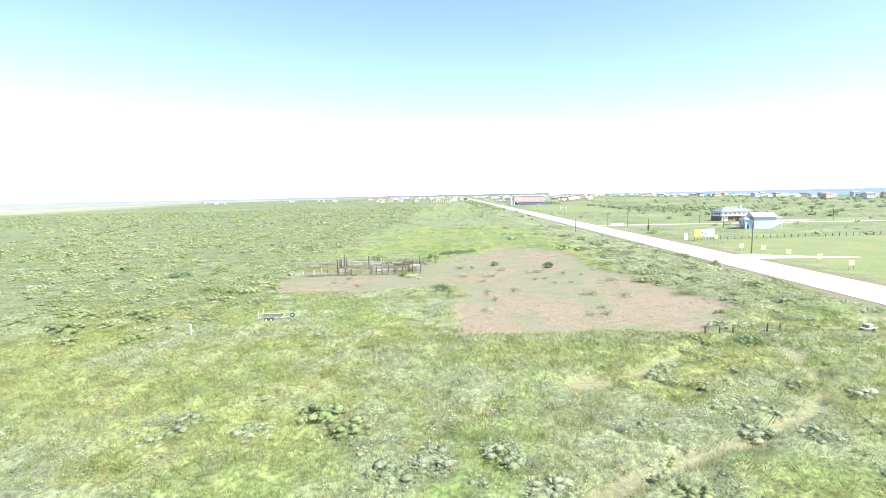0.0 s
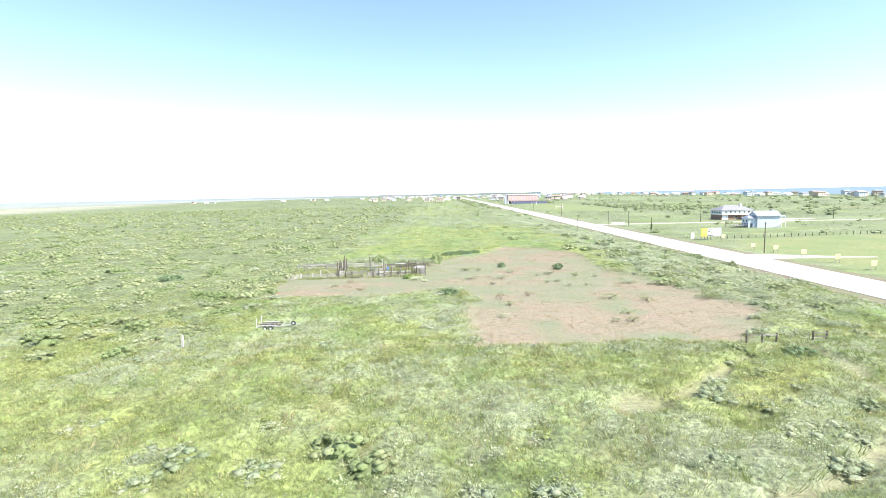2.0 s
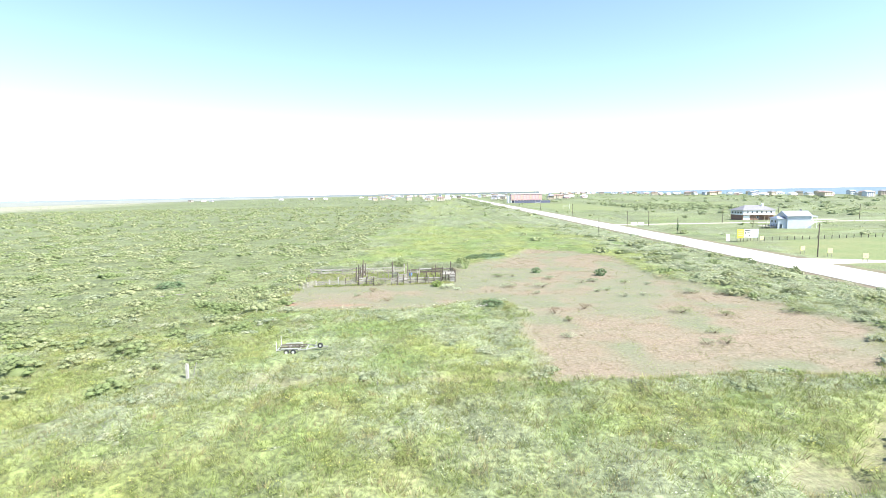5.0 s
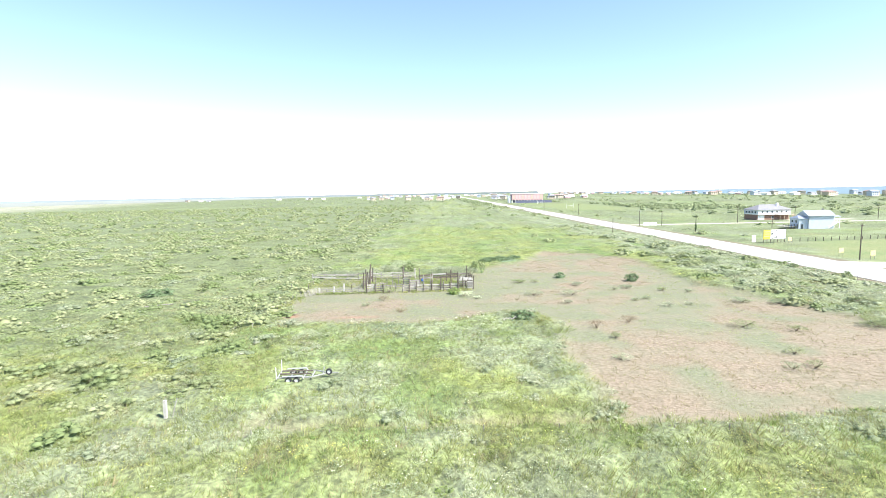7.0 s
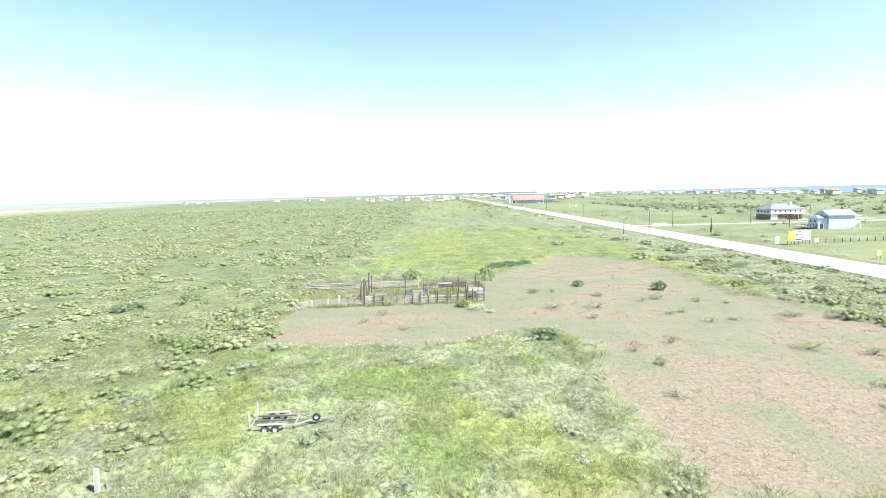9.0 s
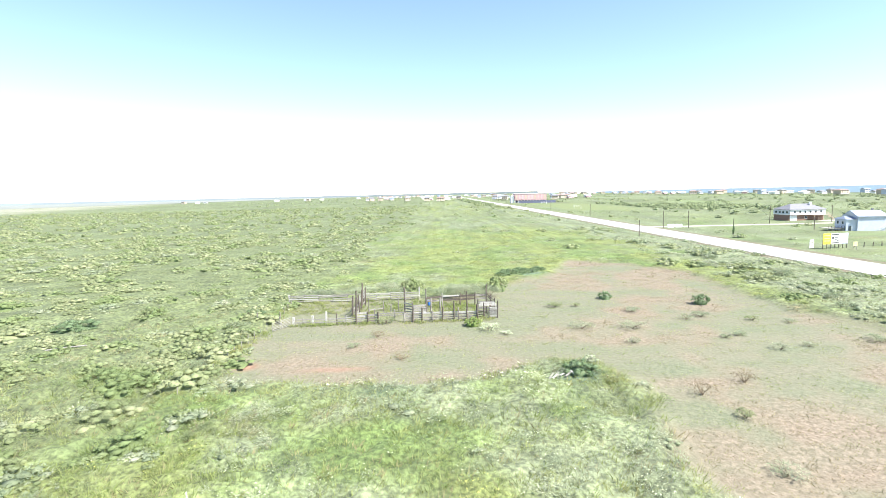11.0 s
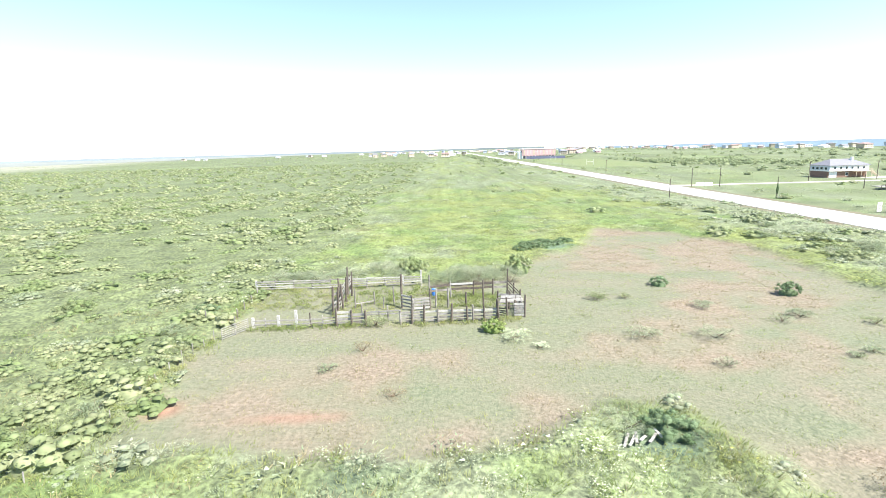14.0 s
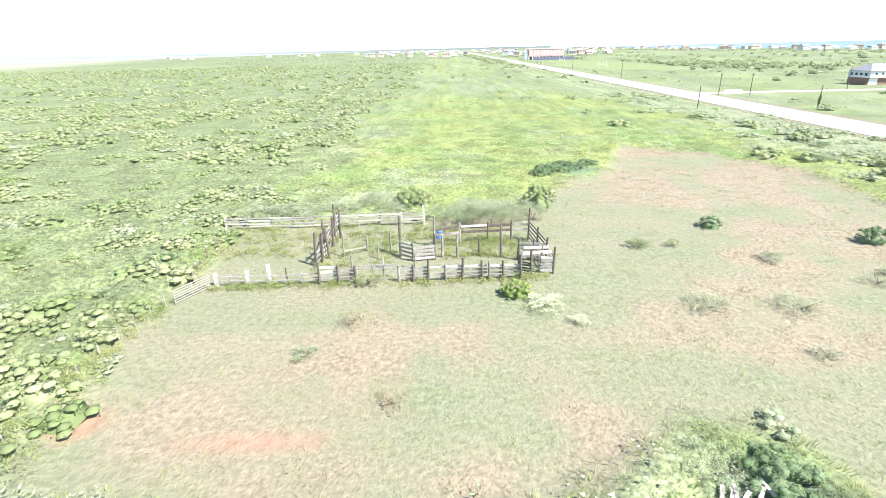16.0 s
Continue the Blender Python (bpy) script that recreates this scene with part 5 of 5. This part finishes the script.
# billboard with three panels
s = thing("billboard", "long roadside billboard with yellow and white panels", "billboard", (97.0, 195.0, 0), 10)
s.scale = (0.78, 1.0, 1.05)
for k in range(7):
    bm = bmesh.new()
    beam(bm, (-5.2 + k * 1.73, 0.12, -0.1), (-5.2 + k * 1.73, 0.12, 4.0), 0.14, 0.14, 0.01, RC)
    part("post", bm, M["darkwood"], s)
for x0, x1, m, lb in ((-5.4, -2.02, "yellow", "plain bright yellow panel"), (-1.98, 1.48, "white", "white panel with black shapes"), (1.52, 5.4, "bluewhite", "pale blue panel")):
    bm = bmesh.new()
    box(bm, x0, -0.05, 1.2, x1, 0.04, 4.1, 0.01)
    pn = part("panel", bm, M[m], s, lb)
    if m == "white":
        bm = bmesh.new()
        for (a, z0, w, h) in ((-1.8, 3.55, 3.1, 0.3), (-1.8, 1.35, 3.1, 0.3), (-1.7, 2.6, 0.9, 0.5), (-0.5, 2.9, 1.6, 0.22), (-0.5, 2.35, 1.2, 0.22), (0.5, 1.85, 0.8, 0.3)):
            box(bm, a, -0.062, z0, a + w, -0.056, z0 + h)
        part("print", bm, M["black"], pn, "black printed bars")
    elif m == "yellow":
        bm = bmesh.new()
        for z0 in (3.4, 2.7, 2.0):
            box(bm, -5.0, -0.062, z0, -2.5, -0.056, z0 + 0.22)
        part("print", bm, M["cream"], pn, "faint lettering bars")
    else:
        bm = bmesh.new()
        for z0, w in ((3.3, 2.6), (2.6, 3.0), (1.7, 2.0)):
            box(bm, 2.0, -0.062, z0, 2.0 + w, -0.056, z0 + 0.3)
        part("print", bm, M["white"], pn, "white lettering bars")

f = thing("field_fence", "long row of short dark posts across the grass", "fence")
src = None
for i in range(34):
    x = 104 + i * 2.9
    y = 196.6 + (x - 104) * 0.11
    if src is None:
        bm = bmesh.new()
        rod(bm, (0, 0, -0.1), (0, 0, 1.3), 0.12, 0.11, 7, 0, RC)
        src = part("post", bm, M["darkwood"], f)
        src.matrix_basis = pose(x, y, 0)
    else:
        share("post", src, pose(x, y, 0, RC.uniform(-3, 3), RC.uniform(-3, 3), RC.uniform(0, 90)), f)


# ---- houses ----
def gable(bm, x0, y0, x1, y1, z, rise, over=0.4, hip=0.0):
    """A roof with its ridge along x; hip: how far the ridge stops short of the ends."""
    a, b, c, d = x0 - over, y0 - over, x1 + over, y1 + over
    m = (y0 + y1) / 2
    lo = [bm.verts.new(p) for p in ((a, b, z), (c, b, z), (c, d, z), (a, d, z))]
    up = [bm.verts.new((p.co.x, p.co.y, z + 0.16)) for p in lo]
    r = [bm.verts.new((a + hip, m, z + rise)), bm.verts.new((c - hip, m, z + rise))]
    bm.faces.new(lo[::-1])
    for i in range(4):
        bm.faces.new((lo[i], lo[(i + 1) % 4], up[(i + 1) % 4], up[i]))
    bm.faces.new((up[0], up[1], r[1], r[0]))
    bm.faces.new((up[2], up[3], r[0], r[1]))
    bm.faces.new((up[1], up[2], r[1]))
    bm.faces.new((up[3], up[0], r[0]))
    return bm


def window(parent, x, y, z, w, h, face="s"):
    bm = bmesh.new()
    dx, dy = (1, 0) if face == "s" else (0, 1)
    o = -0.06
    def slabbed(a0, a1, z0, z1, d0, d1):
        if face == "s":
            box(bm, x + a0, y + d0, z + z0, x + a1, y + d1, z + z1)
        else:
            box(bm, x + d0, y + a0, z + z0, x + d1, y + a1, z + z1)
    slabbed(-w / 2 - 0.1, w / 2 + 0.1, -0.1, 0, o, 0.05)
    slabbed(-w / 2 - 0.1, w / 2 + 0.1, h, h + 0.1, o, 0.05)
    slabbed(-w / 2 - 0.1, -w / 2, 0, h, o, 0.05)
    slabbed(w / 2, w / 2 + 0.1, 0, h, o, 0.05)
    wn = part("window", bm, M["white"], parent)
    bm = bmesh.new()
    slabbed(-w / 2, w / 2, 0, h, -0.03, 0.04)
    part("pane", bm, M["glass"], wn)
    return wn


def stairs(parent, x, y, z, run, wide, steps_n, material):
    """Outside stairs going down along +x from height z."""
    for s in (0, wide):
        bm = bmesh.new()
        beam(bm, (x, y + s, z), (x + run, y + s, 0.1), 0.08, 0.3, 0, RC)
        part("stringer", bm, material, parent)
        bm = bmesh.new()
        beam(bm, (x, y + s, z + 1), (x + run, y + s, 1.1), 0.07, 0.1, 0, RC)
        part("handrail", bm, material, parent)
    src = None
    for k in range(steps_n):
        px, pz = x + run * (k + 0.5) / steps_n, z * (1 - (k + 0.5) / steps_n) + 0.1
        if src is None:
            bm = bmesh.new()
            box(bm, -run / steps_n / 2 - 0.03, 0, -0.03, run / steps_n / 2, wide, 0.03)
            src = part("step", bm, material, parent)
            src.matrix_basis = pose(px, y, pz)
        else:
            share("step", src, pose(px, y, pz), parent)


# two-storey house with a brick ground floor
h = thing("house", "two-storey house, white above brown brick, grey hip roof", "house", (164, 310, 0), 2)
bm = bmesh.new()
box(bm, 0, 0, 0, 18.5, 11, 2.9)
lower = part("lower_wall", bm, M["brick"], h, "brown brick ground floor")
bm = bmesh.new()
box(bm, -0.15, -0.9, 2.9, 18.65, 11.15, 5.5)
upper = part("upper_wall", bm, M["white"], h, "white upper wall")
bm = bmesh.new()
gable(bm, -0.15, -0.9, 18.65, 11.15, 5.5, 2.9, 0.5, 5.0)
part("roof", bm, M["roofgrey"], h, "grey shingled hip roof")
bm = bmesh.new()
box(bm, 13.2, 3, 6.6, 14.2, 4, 9.2, 0.03)
part("chimney", bm, M["white"], h, "pale chimney")
bm = bmesh.new()
box(bm, -0.2, -0.95, 3.4, -0.155, 11.1, 5.3)
part("siding", bm, M["bluewhite"], h, "pale blue end siding")
for k in range(6):
    window(h, 2.4 + k * 2.75, -0.93, 3.9, 0.9, 1.0)
for k in range(4):
    window(h, -0.2, 1.2 + k * 2.6, 3.7, 1.5, 1.1, "w")
bm = bmesh.new()
box(bm, 0.5, -0.08, 0.05, 4.2, -0.02, 2.6)
part("garage_door", bm, M["white"], h, "white garage door")
window(h, 9.0, -0.02, 0.9, 1.2, 1.2)
bm = bmesh.new()
box(bm, 11.0, -3.0, 2.75, 18.6, -0.92, 2.92)
part("deck", bm, M["tan"], h)
for x in (11.2, 13.6, 16.0, 18.4):
    bm = bmesh.new()
    beam(bm, (x, -2.9, -0.1), (x, -2.9, 4.0), 0.15, 0.15, 0, RC)
    part("deck_post", bm, M["tan"], h)
bm = bmesh.new()
beam(bm, (11, -2.95, 3.9), (18.6, -2.95, 3.9), 0.08, 0.1, 0, RC)
part("deck_rail", bm, M["tan"], h)
stairs(h, 18.6, -2.8, 2.85, 4.2, 1.3, 12, M["tan"])

slab("yard", [(176, 298.5), (190, 299), (214, 300)], [(176, 306.5), (190, 312), (214, 309)], -0.1, 0.04, M["gravel"], "pale sandy yard beside the brick house", "yard")
for x, y in ((91.5, 284.2), (95.2, 284.4)):
    w = thing("low_block_wall", "low white block wall at the gravel road entrance", "wall", (x, y, 0))
    bm = bmesh.new()
    box(bm, -1.6, -0.25, -0.1, 1.6, 0.25, 1.5, 0.04)
    part("wall", bm, M["white"], w)

# white house with a west wing, deck and stairs
h = thing("house", "tall pale-blue house with a metal gable roof", "house", (143.5, 246.0, 0), -6)
h.scale = (0.88, 0.88, 0.88)
bm = bmesh.new()
box(bm, 2.6, 0, 0, 14.0, 9, 6.2)
part("wall", bm, M["bluewhite"], h)
bm = bmesh.new()
gable(bm, 2.6, 0, 14.0, 9, 6.2, 2.6, 0.6)
part("roof", bm, M["roofmetal"], h, "blue-grey metal gable roof")
bm = bmesh.new()
box(bm, -1.6, 0.8, 0, 2.597, 8.2, 4.9)
part("wing_wall", bm, M["bluewhite"], h)
bm = bmesh.new()
gable(bm, -1.6, 0.8, 2.1, 8.2, 4.9, 1.5, 0.45, 1.6)
part("wing_roof", bm, M["roofmetal"], h, "low metal hip roof")
bm = bmesh.new()
box(bm, 11.2, 4.6, 7.6, 11.9, 5.3, 9.6, 0.02)
part("chimney", bm, M["roofgrey"], h)
bm = bmesh.new()
box(bm, -0.6, 0.735, 0.05, 0.6, 0.795, 2.2)
part("door", bm, M["glass"], h, "dark door")
window(h, -1.6, 3.0, 2.9, 1.3, 1.2, "w")
window(h, -1.6, 6.2, 2.9, 1.3, 1.2, "w")
bm = bmesh.new()
box(bm, -8.5, 1.5, 1.1, -1.61, 7.5, 1.28)
part("deck", bm, M["greywood"], h)
for k in range(6):
    bm = bmesh.new()
    beam(bm, (-8.4 + k * 1.34, 1.6, -0.1), (-8.4 + k * 1.34, 1.6, 2.3), 0.14, 0.14, 0, RC)
    part("deck_post", bm, M["darkwood"], h)
bm = bmesh.new()
beam(bm, (-8.5, 1.55, 2.2), (-1.65, 1.55, 2.2), 0.08, 0.1, 0, RC)
part("deck_rail", bm, M["darkwood"], h)
bm = bmesh.new()
box(bm, 14.003, 1.0, 2.9, 17.5, 5.0, 3.08)
part("porch", bm, M["white"], h)
bm = bmesh.new()
gable(bm, 14.01, 0.8, 17.4, 5.2, 5.6, 0.7, 0.2)
part("porch_roof", bm, M["roofmetal"], h)
for x, y in ((17.3, 1.1), (17.3, 4.9), (14.2, 1.1)):
    bm = bmesh.new()
    beam(bm, (x, y, -0.1), (x, y, 5.6), 0.16, 0.16, 0, RC)
    part("porch_post", bm, M["white"], h)
stairs(h, 15.5, -0.6, 3.0, -4.4, 1.2, 12, M["white"])


# long rose-coloured building far along the road
h = thing("raised_building", "long rose-coloured raised building beside the highway", "building", (107, 850, 0), 0)
bm = bmesh.new()
box(bm, 0, 0, 4.2, 50, 18, 14.0)
part("wall", bm, M["rose"], h)
bm = bmesh.new()
box(bm, -0.6, -0.6, 14.0, 50.6, 18.6, 15.0)
part("roof", bm, M["white"], h, "pale flat roof edge")
bm = bmesh.new()
box(bm, 3, 3, 0, 49, 17, 4.2)
part("ground_floor", bm, M["navy"], h)
for k in range(11):
    bm = bmesh.new()
    box(bm, 0.3 + k * 4.85, 0.1, -0.1, 1.1 + k * 4.85, 0.9, 4.2)
    part("column", bm, M["white"], h)
for k in range(10):
    bm = bmesh.new()
    box(bm, 1.7 + k * 4.9, -0.25, 5.4, 4.1 + k * 4.9, -0.01, 12.8)
    part("panel", bm, M["rosepanel" if k % 3 else "tan"], h, "faded pink upright wall panel")
bm = bmesh.new()
box(bm, -5, 2, 0, -0.6, 16, 11)
part("stair_tower", bm, M["white"], h, "white stair tower")
w = thing("low_wall", "long dark navy boundary wall by the sports field", "wall", (104, 826, 0))
bm = bmesh.new()
box(bm, 5, 0, -0.1, 62, 0.6, 3.6)
part("wall", bm, M["navy"], w)
for x, y in ((122, 548), (131, 745)):
    g = thing("goalpost", "white goalpost frame on the sports field", "goalpost", (x, y, 0), 0, "goalposts")
    for s in (-1, 1):
        bm = bmesh.new()
        rod(bm, (s * 3.4, 0, -0.1), (s * 3.4, 0, 5.0), 0.13, 0.12, 7, 0, RC)
        part("upright", bm, M["white"], g)
    bm = bmesh.new()
    rod(bm, (-3.4, 0, 2.6), (3.4, 0, 2.6), 0.13, 0.13, 7, 0, RC)
    part("crossbar", bm, M["white"], g)


# ---- far houses ----
def far_house(style, wall, roof, w, d, floors, label):
    h = thing("far_house", label, "house")
    base = 2.6
    bm = bmesh.new()
    box(bm, -w / 2, -d / 2, base, w / 2, d / 2, base + 2.9 * floors)
    part("wall", bm, M[wall], h)
    bm = bmesh.new()
    gable(bm, -w / 2, -d / 2, w / 2, d / 2, base + 2.9 * floors, 2.2, 0.7, w * 0.25 if style else 0)
    part("roof", bm, M[roof], h)
    for x in (-0.46, -0.15, 0.15, 0.46):
        for y in (-0.45, 0.45):
            bm = bmesh.new()
            rod(bm, (x * w, y * d, -0.2), (x * w, y * d, base), 0.22, 0.22, 5, 0, RC)
            part("stilt", bm, M["tan"], h)
    for fl in range(floors):
        for k in (-0.3, 0.0, 0.3):
            bm = bmesh.new()
            box(bm, k * w - 0.7, -d / 2 - 0.06, base + 0.9 + 2.9 * fl, k * w + 0.7, -d / 2 - 0.01, base + 2.3 + 2.9 * fl)
            part("window", bm, M["glass"], h)
    bm = bmesh.new()
    box(bm, -w / 2, -d / 2 - 2.2, base - 0.2, w / 2, -d / 2 - 0.07, base)
    part("porch", bm, M["white"], h)
    return h


STYLES = [far_house(0, "white", "roofgrey", 11, 9, 1, "white stilt house with a grey gable roof"), far_house(1, "white", "white", 14, 10, 1, "white stilt house with a pale hip roof"),
          far_house(1, "tan", "roofgrey", 12, 10, 2, "tall tan stilt house with grey roof"), far_house(0, "bluewhite", "roofmetal", 10, 9, 2, "pale blue two-floor stilt house"),
          far_house(1, "tan", "coral", 16, 12, 2, "large beach house with a reddish hip roof"), far_house(0, "rose", "white", 10, 8, 1, "small rose stilt house with pale roof")]
spots = []
RH = random.Random(4)
for k in range(115):
    y = 430 + (k / 115) ** 1.5 * 2300
    spots.append((RH.choice((610, 655, 700, 735)) + RH.uniform(-15, 15), y + RH.uniform(-8, 8)))
for k in range(110):
    y = RH.uniform(1100, 2700)
    spots.append((RH.uniform(-0.16, 0.27) * y + RH.uniform(0, 60), y))
for k in range(14):
    y = RH.uniform(980, 1500)
    spots.append((RH.uniform(115, 330), y))
spots += [(-850, 1740), (-815, 1760), (-780, 1740), (-560, 1790), (-470, 1830), (-455, 1800), (-420, 1850), (-330, 2100), (-220, 2300), (-200, 2330)]
used = set()
for x, y in spots:
    if abs(x - float(road_x(y)) - 7) < 25:
        x += 50
    k = RH.choice((0, 0, 1, 1, 2, 3, 4, 5))
    m = pose(x, y, 0, 0, 0, RH.uniform(-25, 25) + (90 if x > 500 and RH.random() < 0.3 else 0))
    if k not in used:
        used.add(k)
        STYLES[k].matrix_basis = m
    else:
        copy_thing(STYLES[k], m)

# far trees and hedges
rs = np.random.RandomState(77)
fx, fy = [], []
for k in range(220):
    t = rs.rand()
    fx.append(118 + 110 * t + rs.randn() * 16 + 90 * (rs.rand() < 0.45) * rs.rand()), fy.append(690 - 200 * t + rs.randn() * 32)
for k in range(120):
    y = rs.uniform(700, 1500)
    fx.append(float(road_x(y)) - rs.uniform(4, 30)), fy.append(y)
for k in range(300):
    y = rs.uniform(900, 2600)
    fx.append(rs.uniform(-0.4, 0.33) * y), fy.append(y)
for k in range(160):
    y = rs.uniform(450, 1800)
    fx.append(rs.uniform(560, 720)), fy.append(y)
for k in range(40):
    fx.append(rs.uniform(160, 185)), fy.append(rs.uniform(850, 880))
for k in range(150):
    y = rs.uniform(340, 1000)
    fx.append(rs.uniform(0.22, 0.8) * y + 60), fy.append(y)
fx, fy = np.array(fx), np.array(fy)
keep = (edge_in(LAWN, fx, fy) < -5) & (edge_in(PITCH, fx, fy) < -2) & (np.abs(fx - road_x(fy) - 7) > 12) & ~((fx > 96) & (fx < 160) & (fy > 820) & (fy < 880))
fx, fy = fx[keep], fy[keep]
stuff("far_woods", [scatter([proto_mound(rs, 5, 8, 0.22) for _ in range(8)], fx, fy, 2.6 + 2.2 * rs.rand(len(fx)), (1.5 + 1.9 * rs.rand(len(fx))), rs)], M["woods"], "dark green hedges and trees far off", "trees")
